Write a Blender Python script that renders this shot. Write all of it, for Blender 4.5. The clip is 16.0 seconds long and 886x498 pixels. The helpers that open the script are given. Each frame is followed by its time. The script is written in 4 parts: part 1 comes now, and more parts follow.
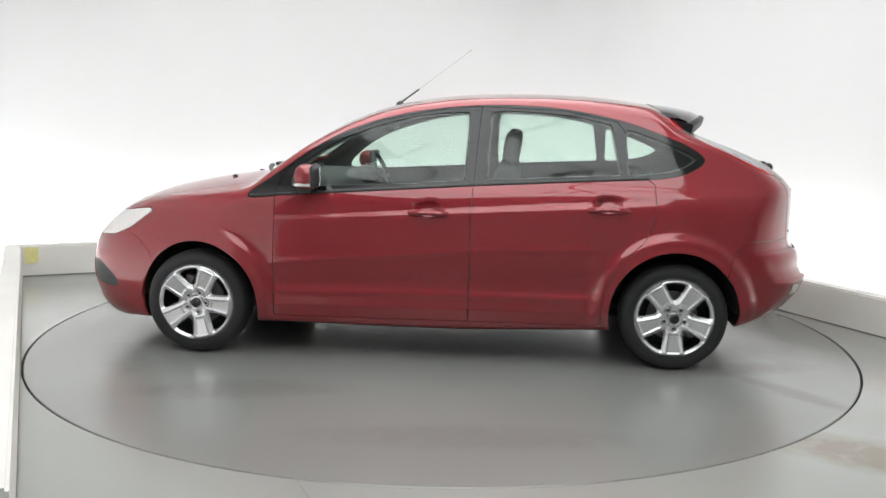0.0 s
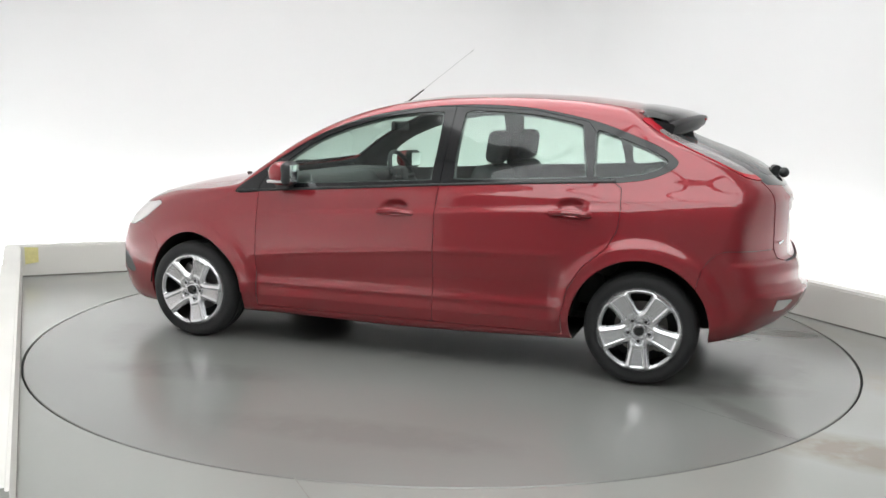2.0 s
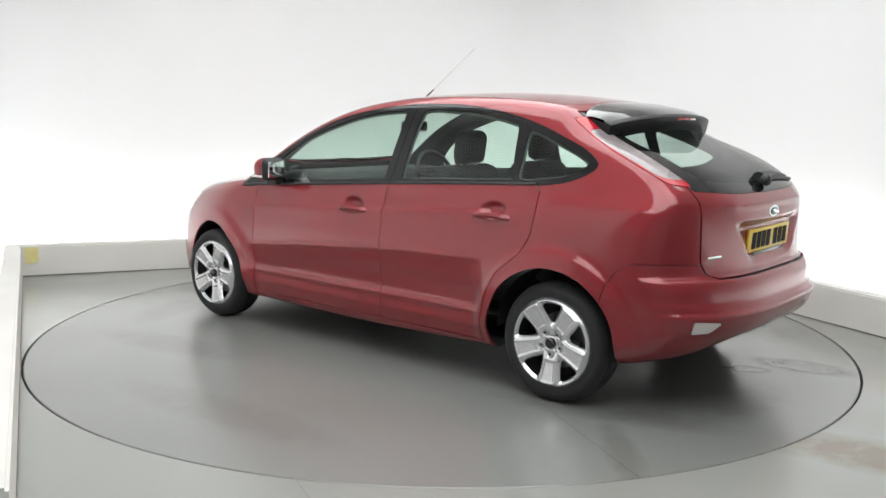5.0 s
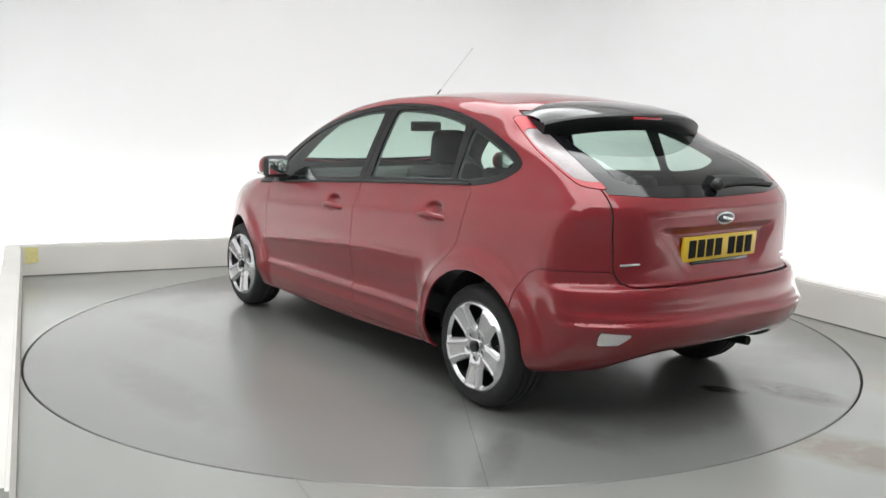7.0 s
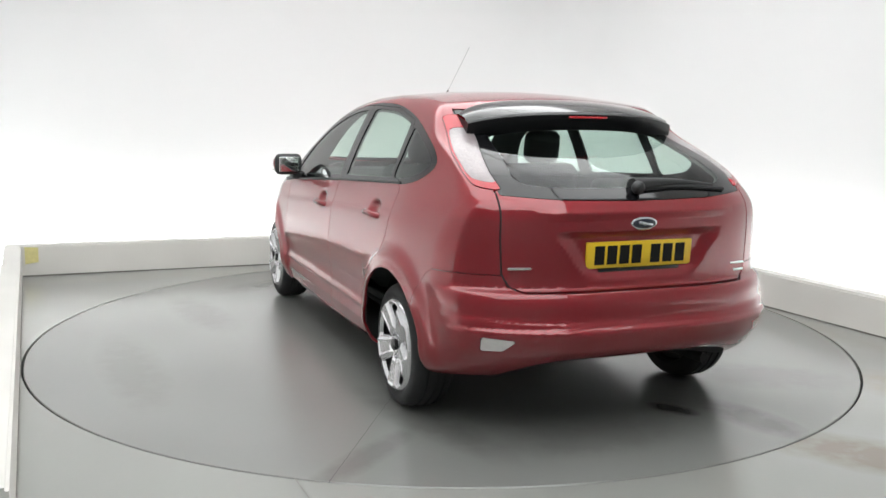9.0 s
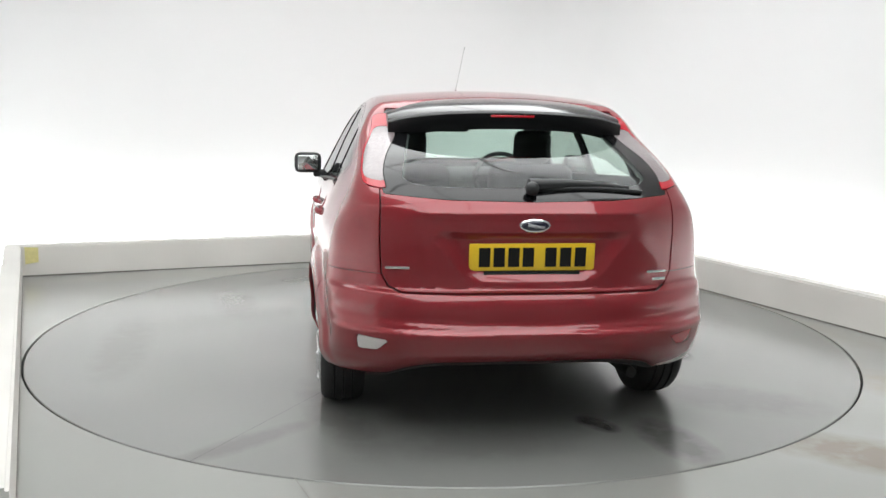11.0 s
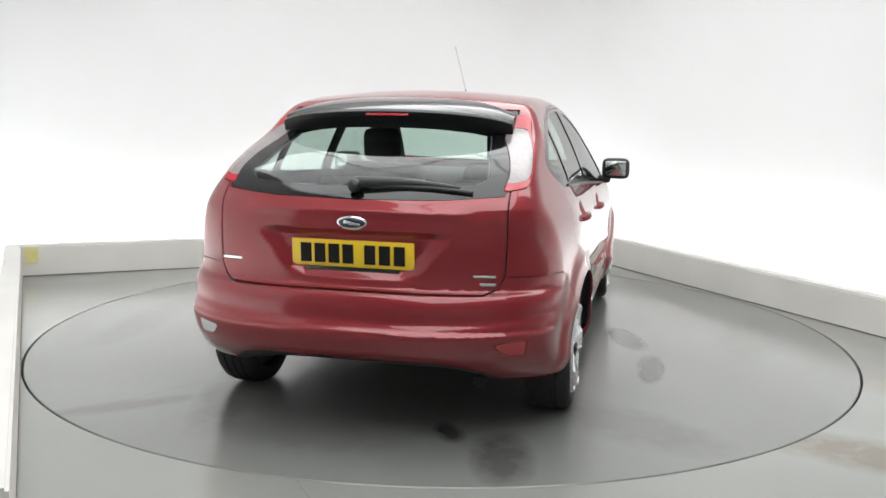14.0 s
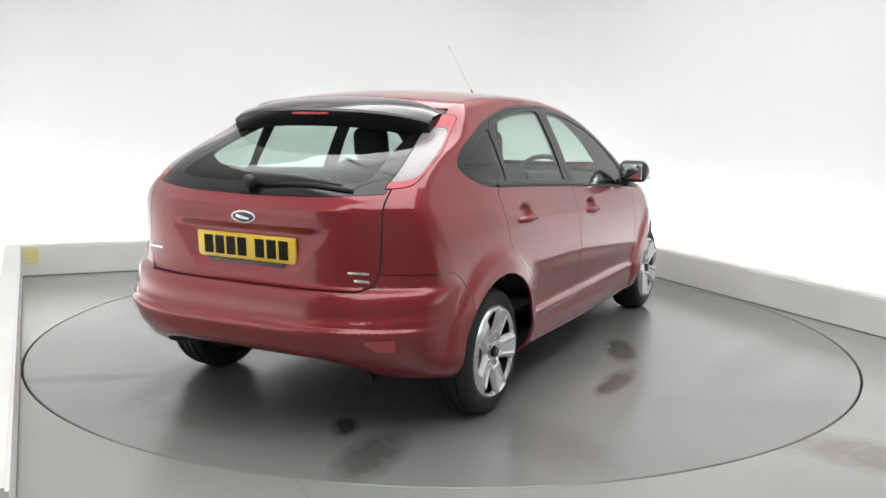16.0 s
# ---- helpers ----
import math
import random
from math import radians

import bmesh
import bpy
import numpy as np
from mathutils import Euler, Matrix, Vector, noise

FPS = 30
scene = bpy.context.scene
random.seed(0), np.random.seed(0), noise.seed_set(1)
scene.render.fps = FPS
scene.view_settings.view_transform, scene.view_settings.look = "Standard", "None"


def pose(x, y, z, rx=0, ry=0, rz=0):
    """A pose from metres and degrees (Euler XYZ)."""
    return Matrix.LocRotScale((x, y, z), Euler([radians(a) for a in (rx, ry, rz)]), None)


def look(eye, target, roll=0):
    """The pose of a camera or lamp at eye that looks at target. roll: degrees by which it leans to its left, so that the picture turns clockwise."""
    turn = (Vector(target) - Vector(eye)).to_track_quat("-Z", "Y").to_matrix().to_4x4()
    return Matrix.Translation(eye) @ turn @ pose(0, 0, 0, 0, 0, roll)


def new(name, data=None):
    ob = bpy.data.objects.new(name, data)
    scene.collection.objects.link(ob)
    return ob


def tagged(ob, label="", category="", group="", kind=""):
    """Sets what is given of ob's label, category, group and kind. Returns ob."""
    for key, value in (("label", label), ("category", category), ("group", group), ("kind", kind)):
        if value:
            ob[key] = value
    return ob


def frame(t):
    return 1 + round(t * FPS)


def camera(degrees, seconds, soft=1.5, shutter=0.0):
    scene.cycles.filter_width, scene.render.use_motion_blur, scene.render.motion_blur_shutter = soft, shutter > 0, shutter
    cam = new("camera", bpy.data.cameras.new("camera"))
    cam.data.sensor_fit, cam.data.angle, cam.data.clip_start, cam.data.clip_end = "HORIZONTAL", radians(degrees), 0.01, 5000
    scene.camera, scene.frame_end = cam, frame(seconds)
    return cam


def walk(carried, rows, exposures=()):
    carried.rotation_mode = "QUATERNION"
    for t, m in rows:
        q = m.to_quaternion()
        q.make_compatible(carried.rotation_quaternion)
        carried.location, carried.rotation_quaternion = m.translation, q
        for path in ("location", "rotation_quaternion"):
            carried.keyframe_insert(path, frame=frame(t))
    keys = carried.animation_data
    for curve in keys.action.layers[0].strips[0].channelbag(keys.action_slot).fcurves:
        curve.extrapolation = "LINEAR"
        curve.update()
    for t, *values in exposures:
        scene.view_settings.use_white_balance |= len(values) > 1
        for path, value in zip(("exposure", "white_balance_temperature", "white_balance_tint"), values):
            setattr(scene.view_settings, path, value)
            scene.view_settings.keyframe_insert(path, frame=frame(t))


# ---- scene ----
# ---- camera ----
THETA0, RATE = 174.78, -6.98          # the turntable's heading in degrees and its speed per second
cam = camera(53.574, 16.0, soft=1.5)
EYE, AIM = Vector((0, -5.4894, 1.3602)), Vector((-0.000874, 0.988281, -0.15264))
walk(cam, [(0.0, look(EYE, EYE + AIM, 0.945)), (16.0, look(EYE, EYE + AIM, 0.945))], exposures=[(0.0, 0.0), (16.0, 0.0)])

# ---- dim ambient light around the closed room ----
world = bpy.data.worlds.new("hall")
scene.world = world
world.use_nodes = True
world.node_tree.nodes["Background"].inputs[0].default_value = (0.80, 0.83, 0.82, 1)
world.node_tree.nodes["Background"].inputs[1].default_value = 0.25
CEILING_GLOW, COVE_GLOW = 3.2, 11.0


# ---- materials ----
def mat(name, base, rough=0.5, metal=0.0, coat=0.0, coat_rough=0.03, grain=None, bump=None, vary=0.0, spec=0.5, stain=None, emit=None, blots=()):
    """Principled surface. grain: scale of a fine mottling by vary; stain: (scale, second colour, amount); bump: (scale, strength)."""
    m = bpy.data.materials.new(name)
    m.use_nodes = True
    nt = m.node_tree
    b = nt.nodes["Principled BSDF"]
    b.inputs["Base Color"].default_value = (*base, 1)
    b.inputs["Roughness"].default_value = rough
    b.inputs["Metallic"].default_value = metal
    b.inputs["Coat Weight"].default_value = coat
    b.inputs["Coat Roughness"].default_value = coat_rough
    b.inputs["Coat IOR"].default_value = 1.6 if coat == 1.0 else 1.5
    b.inputs["Specular IOR Level"].default_value = spec
    co = nt.nodes.new("ShaderNodeTexCoord")
    last = None
    if grain:
        n = nt.nodes.new("ShaderNodeTexNoise")
        n.inputs["Scale"].default_value, n.inputs["Detail"].default_value = grain, (4 if grain > 5 else 0)
        nt.links.new(co.outputs["Object"], n.inputs["Vector"])
        mix = nt.nodes.new("ShaderNodeMix")
        mix.data_type = "RGBA"
        mix.inputs[6].default_value = (*[c * (1 - vary) for c in base], 1)
        mix.inputs[7].default_value = (*[min(1, c * (1 + vary)) for c in base], 1)
        nt.links.new(n.outputs["Fac"], mix.inputs[0])
        last = mix.outputs[2]
        r = nt.nodes.new("ShaderNodeMapRange")
        r.inputs["To Min"].default_value, r.inputs["To Max"].default_value = rough * 0.85, min(1, rough * 1.2)
        nt.links.new(n.outputs["Fac"], r.inputs["Value"])
        nt.links.new(r.outputs["Result"], b.inputs["Roughness"])
    if stain:
        n = nt.nodes.new("ShaderNodeTexNoise")
        n.inputs["Scale"].default_value, n.inputs["Detail"].default_value, n.inputs["Distortion"].default_value = stain[0], 4, 0.1
        nt.links.new(co.outputs["Object"], n.inputs["Vector"])
        ramp = nt.nodes.new("ShaderNodeMapRange")
        ramp.inputs["From Min"].default_value, ramp.inputs["From Max"].default_value = 0.30, 0.80
        ramp.inputs["To Max"].default_value = stain[2]
        nt.links.new(n.outputs["Fac"], ramp.inputs["Value"])
        mix = nt.nodes.new("ShaderNodeMix")
        mix.data_type = "RGBA"
        mix.inputs[6].default_value = (*base, 1)
        mix.inputs[7].default_value = (*stain[1], 1)
        nt.links.new(ramp.outputs["Result"], mix.inputs[0])
        if last:
            nt.links.new(last, mix.inputs[6])
        last = mix.outputs[2]
    # single marks: place, size, turn, strength and colour, with edges broken by noise
    for x, y, sx, sy, turn, force, tone in blots:
        mp, gr, no, ad, sc, mix = (nt.nodes.new("ShaderNode" + k) for k in ("Mapping", "TexGradient", "TexNoise", "Math", "MapRange", "Mix"))
        mp.vector_type = "TEXTURE"
        mp.inputs["Location"].default_value, mp.inputs["Rotation"].default_value, mp.inputs["Scale"].default_value = (x, y, 0), (0, 0, radians(turn)), (sx, sy, 1)
        gr.gradient_type = "SPHERICAL"
        no.inputs["Scale"].default_value, no.inputs["Detail"].default_value = 9.0, 6
        ad.operation = "MULTIPLY"
        sc.inputs["From Min"].default_value, sc.inputs["From Max"].default_value, sc.inputs["To Max"].default_value = 0.04, 0.30, force
        nt.links.new(co.outputs["Object"], mp.inputs["Vector"])
        nt.links.new(co.outputs["Object"], no.inputs["Vector"])
        nt.links.new(mp.outputs["Vector"], gr.inputs["Vector"])
        nt.links.new(gr.outputs["Fac"], ad.inputs[0])
        nt.links.new(no.outputs["Fac"], ad.inputs[1])
        nt.links.new(ad.outputs[0], sc.inputs["Value"])
        mix.data_type = "RGBA"
        nt.links.new(sc.outputs["Result"], mix.inputs[0])
        nt.links.new(last, mix.inputs[6])
        mix.inputs[7].default_value = (*tone, 1)
        last = mix.outputs[2]
    if last:
        nt.links.new(last, b.inputs["Base Color"])
    if bump:
        n = nt.nodes.new("ShaderNodeTexNoise")
        n.inputs["Scale"].default_value, n.inputs["Detail"].default_value = bump[0], 3
        nt.links.new(co.outputs["Object"], n.inputs["Vector"])
        bp = nt.nodes.new("ShaderNodeBump")
        bp.inputs["Strength"].default_value, bp.inputs["Distance"].default_value = bump[1], 0.01
        nt.links.new(n.outputs["Fac"], bp.inputs["Height"])
        nt.links.new(bp.outputs["Normal"], b.inputs["Normal"])
    if emit:
        b.inputs["Emission Color"].default_value = (*emit[0], 1)
        b.inputs["Emission Strength"].default_value = emit[1]
    return m


def glass_mat(name, tint, gloss=1.0, rough=0.0):
    """A thin pane: tinted see-through with a Fresnel gloss."""
    m = bpy.data.materials.new(name)
    m.use_nodes = True
    nt = m.node_tree
    nt.nodes.remove(nt.nodes["Principled BSDF"])
    clear, shine, mix = nt.nodes.new("ShaderNodeBsdfTransparent"), nt.nodes.new("ShaderNodeBsdfGlossy"), nt.nodes.new("ShaderNodeMixShader")
    clear.inputs["Color"].default_value = (*tint, 1)
    shine.inputs["Roughness"].default_value = rough
    face, power, mul = nt.nodes.new("ShaderNodeLayerWeight"), nt.nodes.new("ShaderNodeMath"), nt.nodes.new("ShaderNodeMath")
    face.inputs["Blend"].default_value = 0.5
    power.operation, mul.operation = "POWER", "MULTIPLY_ADD"
    power.inputs[1].default_value = 4.0
    mul.inputs[1].default_value, mul.inputs[2].default_value = 0.85 * gloss, 0.05 * gloss
    nt.links.new(face.outputs["Facing"], power.inputs[0])
    nt.links.new(power.outputs[0], mul.inputs[0])
    nt.links.new(mul.outputs[0], mix.inputs[0])
    nt.links.new(clear.outputs[0], mix.inputs[1])
    nt.links.new(shine.outputs[0], mix.inputs[2])
    nt.links.new(mix.outputs[0], nt.nodes["Material Output"].inputs["Surface"])
    return m


M = {
    "paint": mat("red_metallic_paint", (0.232, 0.0165, 0.0235), 0.38, 0.32, 1.0, 0.01, grain=900, vary=0.12, spec=0.08),
    "gloss_black": mat("gloss_black", (0.008, 0.008, 0.009), 0.12, coat=0.5),
    "spoiler_black": mat("spoiler_black", (0.008, 0.008, 0.009), 0.36, spec=0.3, grain=200, vary=0.1),
    "frit": mat("black_glass_border", (0.006, 0.006, 0.007), 0.08, spec=0.5),
    "black_trim": mat("black_trim", (0.018, 0.019, 0.02), 0.45, grain=300, vary=0.2),
    "rubber": mat("tyre_rubber", (0.016, 0.016, 0.017), 0.72, grain=120, vary=0.25, bump=(220, 0.12)),
    "silver": mat("silver_trim_paint", (0.66, 0.66, 0.675), 0.22, 0.75, 0.4, grain=500, vary=0.06),
    "aerial_glare_grey": mat("aerial_glare_grey", (0.42, 0.43, 0.42), 0.4, 0.3, grain=300, vary=0.1),
    "chrome": mat("chrome", (0.85, 0.86, 0.87), 0.08, 1.0),
    "steel": mat("brake_steel", (0.28, 0.27, 0.26), 0.4, 0.8, grain=60, vary=0.3),
    "liner": mat("wheel_arch_liner", (0.012, 0.012, 0.012), 0.85, grain=80, vary=0.3),
    "cloth": mat("dark_seat_cloth", (0.045, 0.047, 0.05), 0.9, grain=260, vary=0.35, bump=(350, 0.2)),
    "dash": mat("dashboard_plastic", (0.035, 0.036, 0.038), 0.6, grain=300, vary=0.2, bump=(400, 0.15)),
    "headlining": mat("grey_cabin_trim", (0.10, 0.105, 0.105), 0.85, grain=200, vary=0.15),
    "pane": glass_mat("tinted_glass", (0.74, 0.86, 0.80)),
    "rear_pane": glass_mat("rear_glass", (0.74, 0.84, 0.80), 0.85),
    "tail_lens": mat("pale_tail_lens", (0.24, 0.205, 0.21), 0.14, 0.1, 0.5, grain=45, vary=0.2, bump=(70, 0.3)),
    "lens": mat("clear_lamp_lens", (0.68, 0.64, 0.63), 0.12, 0.2, 1.0, grain=45, vary=0.12, bump=(70, 0.25)),
    "red_lens": mat("red_lamp_lens", (0.42, 0.008, 0.020), 0.18, 0.0, 0.4, grain=60, vary=0.2),
    "dim_red_lens": mat("dark_red_lens", (0.42, 0.010, 0.020), 0.18, 0.0, 1.0, grain=60, vary=0.2),
    "plate": mat("yellow_plate", (0.80, 0.53, 0.02), 0.35, coat=0.3, grain=90, vary=0.06),
    "ink": mat("black_ink", (0.010, 0.010, 0.010), 0.7, spec=0.2),
    "badge_blue": mat("badge_blue", (0.012, 0.016, 0.035), 0.2, 0.2, 0.6),
    "mirror_glass": mat("mirror", (0.9, 0.92, 0.92), 0.02, 1.0),
    "floor": mat("grey_painted_floor", (0.275, 0.279, 0.262), 0.215, spec=0.95, grain=1.3, vary=0.10, bump=(30, 0.03),
                 blots=((1.95, -2.15, 0.95, 0.26, -30, 0.9, (0.20, 0.17, 0.13)), (2.45, -1.2, 0.6, 0.30, -60, 0.6, (0.26, 0.23, 0.18)), (2.0, 1.0, 2.0, 0.26, -64, 0.7, (0.25, 0.24, 0.21)), (-2.3, 1.65, 1.5, 0.25, 22, 0.6, (0.29, 0.29, 0.26)),
                        (-2.2, -1.5, 0.8, 0.25, -60, 0.4, (0.22, 0.215, 0.195)), (0.9, -2.75, 0.8, 0.2, -15, 0.35, (0.21, 0.205, 0.185)))),
    "disc": mat("turntable_paint", (0.205, 0.209, 0.197), 0.215, spec=1.0, grain=1.1, vary=0.09, bump=(30, 0.03),
                blots=((-1.81, -0.45, 0.15, 0.08, 30, 0.95, (0.054, 0.054, 0.050)), (-2.03, -0.72, 0.36, 0.16, 10, 0.80, (0.081, 0.081, 0.075)), (0.06, -1.15, 0.34, 0.12, 20, 0.90, (0.060, 0.060, 0.055)), (-0.56, -1.30, 0.36, 0.09, 0, 0.90, (0.066, 0.066, 0.061)),
                       (-1.6, 0.7, 0.7, 0.16, 15, 0.42, (0.112, 0.112, 0.104)), (-1.5, -1.2, 0.6, 0.28, 60, 0.42, (0.121, 0.121, 0.113)), (0.9, 1.4, 0.7, 0.2, 10, 0.36, (0.129, 0.129, 0.120)), (-2.0, 0.1, 0.25, 0.5, 0, 0.36, (0.125, 0.125, 0.116)),
                       (-1.9, 1.1, 0.5, 0.10, 130, 0.42, (0.106, 0.106, 0.098)), (1.7, 0.9, 0.5, 0.2, 120, 0.30, (0.132, 0.132, 0.122)), (-0.3, 1.9, 0.9, 0.2, 5, 0.30, (0.137, 0.137, 0.127)), (0.3, -1.9, 0.8, 0.25, -10, 0.30, (0.140, 0.140, 0.130)))),
    # dark grey shared by the plinth's painted shadow line and the floor joint
    "shade_joint": mat("foot_shade_and_joint", (0.16, 0.155, 0.14), 0.7, grain=20, vary=0.4),
    "gap": mat("dark_gap", (0.012, 0.012, 0.012), 0.9),
    "plinth": mat("off_white_plinth", (0.70, 0.685, 0.65), 0.6, grain=3.0, vary=0.08, stain=(1.6, (0.60, 0.58, 0.54), 0.4), bump=(60, 0.05)),
    "wall": mat("white_booth_wall", (0.82, 0.82, 0.82), 0.85, grain=0.8, vary=0.015),
    # tone of the added walls, pale so they reflect light onto the car
    "hall": mat("pale_added_wall", (0.70, 0.705, 0.70), 0.9, grain=1.0, vary=0.05),
    "tube": mat("cove_tube", (0.9, 0.9, 0.9), 0.5, emit=((0.98, 1.0, 1.0), COVE_GLOW)),
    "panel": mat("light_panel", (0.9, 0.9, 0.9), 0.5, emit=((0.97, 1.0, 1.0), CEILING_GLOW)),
    "yellow": mat("faded_yellow_tape", (0.72, 0.66, 0.30), 0.6, grain=40, vary=0.15),
}


# ---- mesh helpers ----
def mesh_ob(name, bm, material, parent=None, label="", smooth=True):
    me = bpy.data.meshes.new(name)
    bmesh.ops.recalc_face_normals(bm, faces=bm.faces)
    bm.to_mesh(me)
    bm.free()
    me.materials.append(M[material])
    if smooth:
        me.polygons.foreach_set("use_smooth", [True] * len(me.polygons))
        me.set_sharp_from_angle(angle=radians(38))
    ob = new(name, me)
    ob.parent = parent
    if label:
        tagged(ob, label)
    return ob


def part(name, bm, material, parent, label=""):
    return mesh_ob(name, bm, material, parent, label)


def box(bm, cx, cy, cz, sx, sy, sz, bevel=0.0, m=None, segments=2):
    made = bmesh.ops.create_cube(bm, size=1)["verts"]
    bmesh.ops.scale(bm, vec=(sx, sy, sz), verts=made)
    if bevel:
        edges = list({e for v in made for e in v.link_edges})
        made = list({v for f in bmesh.ops.bevel(bm, geom=edges, offset=bevel, segments=segments, affect="EDGES", profile=0.5)["faces"] for v in f.verts} | {v for v in made if v.is_valid})
    bmesh.ops.transform(bm, matrix=Matrix.Translation((cx, cy, cz)) @ (m or Matrix()), verts=made)
    return made


def lathe(bm, rows, steps, axis="y", at=(0, 0, 0), a0=0.0, a1=2 * math.pi):
    """Turns rows of (radius, offset) round an axis through at."""
    full = abs(a1 - a0 - 2 * math.pi) < 1e-6
    rings = []
    for k in range(steps if full else steps + 1):
        a = a0 + (a1 - a0) * k / steps
        ring = []
        for r, h in rows:
            p = (r * math.cos(a), h, r * math.sin(a)) if axis == "y" else (r * math.cos(a), r * math.sin(a), h)
            ring.append(bm.verts.new(Vector(p) + Vector(at)))
        rings.append(ring)
    for k in range(steps):
        a, b = rings[k], rings[(k + 1) % len(rings)]
        for j in range(len(rows) - 1):
            bm.faces.new((a[j], a[j + 1], b[j + 1], b[j]))


def tube(bm, pts, r, sides=8, r_end=None):
    pts = [Vector(p) for p in pts]
    rings = []
    for i, p in enumerate(pts):
        d = (pts[min(i + 1, len(pts) - 1)] - pts[max(i - 1, 0)]).normalized()
        u = d.orthogonal().normalized() if abs(d.z) > 0.9 else d.cross(Vector((0, 0, 1))).normalized()
        v = d.cross(u)
        rr = r + ((r_end if r_end is not None else r) - r) * i / max(1, len(pts) - 1)
        rings.append([bm.verts.new(p + rr * (math.cos(2 * math.pi * k / sides) * u + math.sin(2 * math.pi * k / sides) * v)) for k in range(sides)])
    for a, b in zip(rings, rings[1:]):
        for k in range(sides):
            bm.faces.new((a[k], a[(k + 1) % sides], b[(k + 1) % sides], b[k]))
    bm.faces.new(rings[0][::-1])
    bm.faces.new(rings[-1])


def prism(bm, outline, z0, z1):
    """A flat outline of (x, y) raised from z0 to z1."""
    lo = [bm.verts.new((x, y, z0)) for x, y in outline]
    hi = [bm.verts.new((x, y, z1)) for x, y in outline]
    n = len(lo)
    for k in range(n):
        bm.faces.new((lo[k], lo[(k + 1) % n], hi[(k + 1) % n], hi[k]))
    bm.faces.new(lo[::-1])
    bm.faces.new(hi)


# ---- the booth ----
A, B = Vector((-3.403, 1.480)), Vector((1.136, 3.329))
LEFT, RIGHT = Vector((0.4264, -0.9046)), Vector((0.4374, -0.8994))
TURN_R = 2.433


def ribbon(points, offset):
    """The open line through points, moved to its left by offset."""
    out = []
    for i, p in enumerate(points):
        d0 = (p - points[i - 1]).normalized() if i else (points[1] - p).normalized()
        d1 = (points[i + 1] - p).normalized() if i < len(points) - 1 else d0
        n0, n1 = Vector((-d0.y, d0.x)), Vector((-d1.y, d1.x))
        n = (n0 + n1) / (1 + n0.dot(n1))
        out.append(p + n * offset)
    return out


def rounded(points, r, steps=8):
    out = [points[0]]
    for a, p, b in zip(points, points[1:], points[2:]):
        u, v = (a - p).normalized(), (b - p).normalized()
        for k in range(steps + 1):
            s = k / steps
            out.append(p + u * r * (1 - s) ** 2 + v * r * s ** 2)
    return out + [points[-1]]


def wall_of(name, line, thickness, z0, z1, material, label):
    bm = bmesh.new()
    back = ribbon(line, thickness)
    prism(bm, [(*p,) for p in line] + [(*p,) for p in back[::-1]], z0, z1)
    return tagged(mesh_ob(name, bm, material), label, "wall", kind="structure")


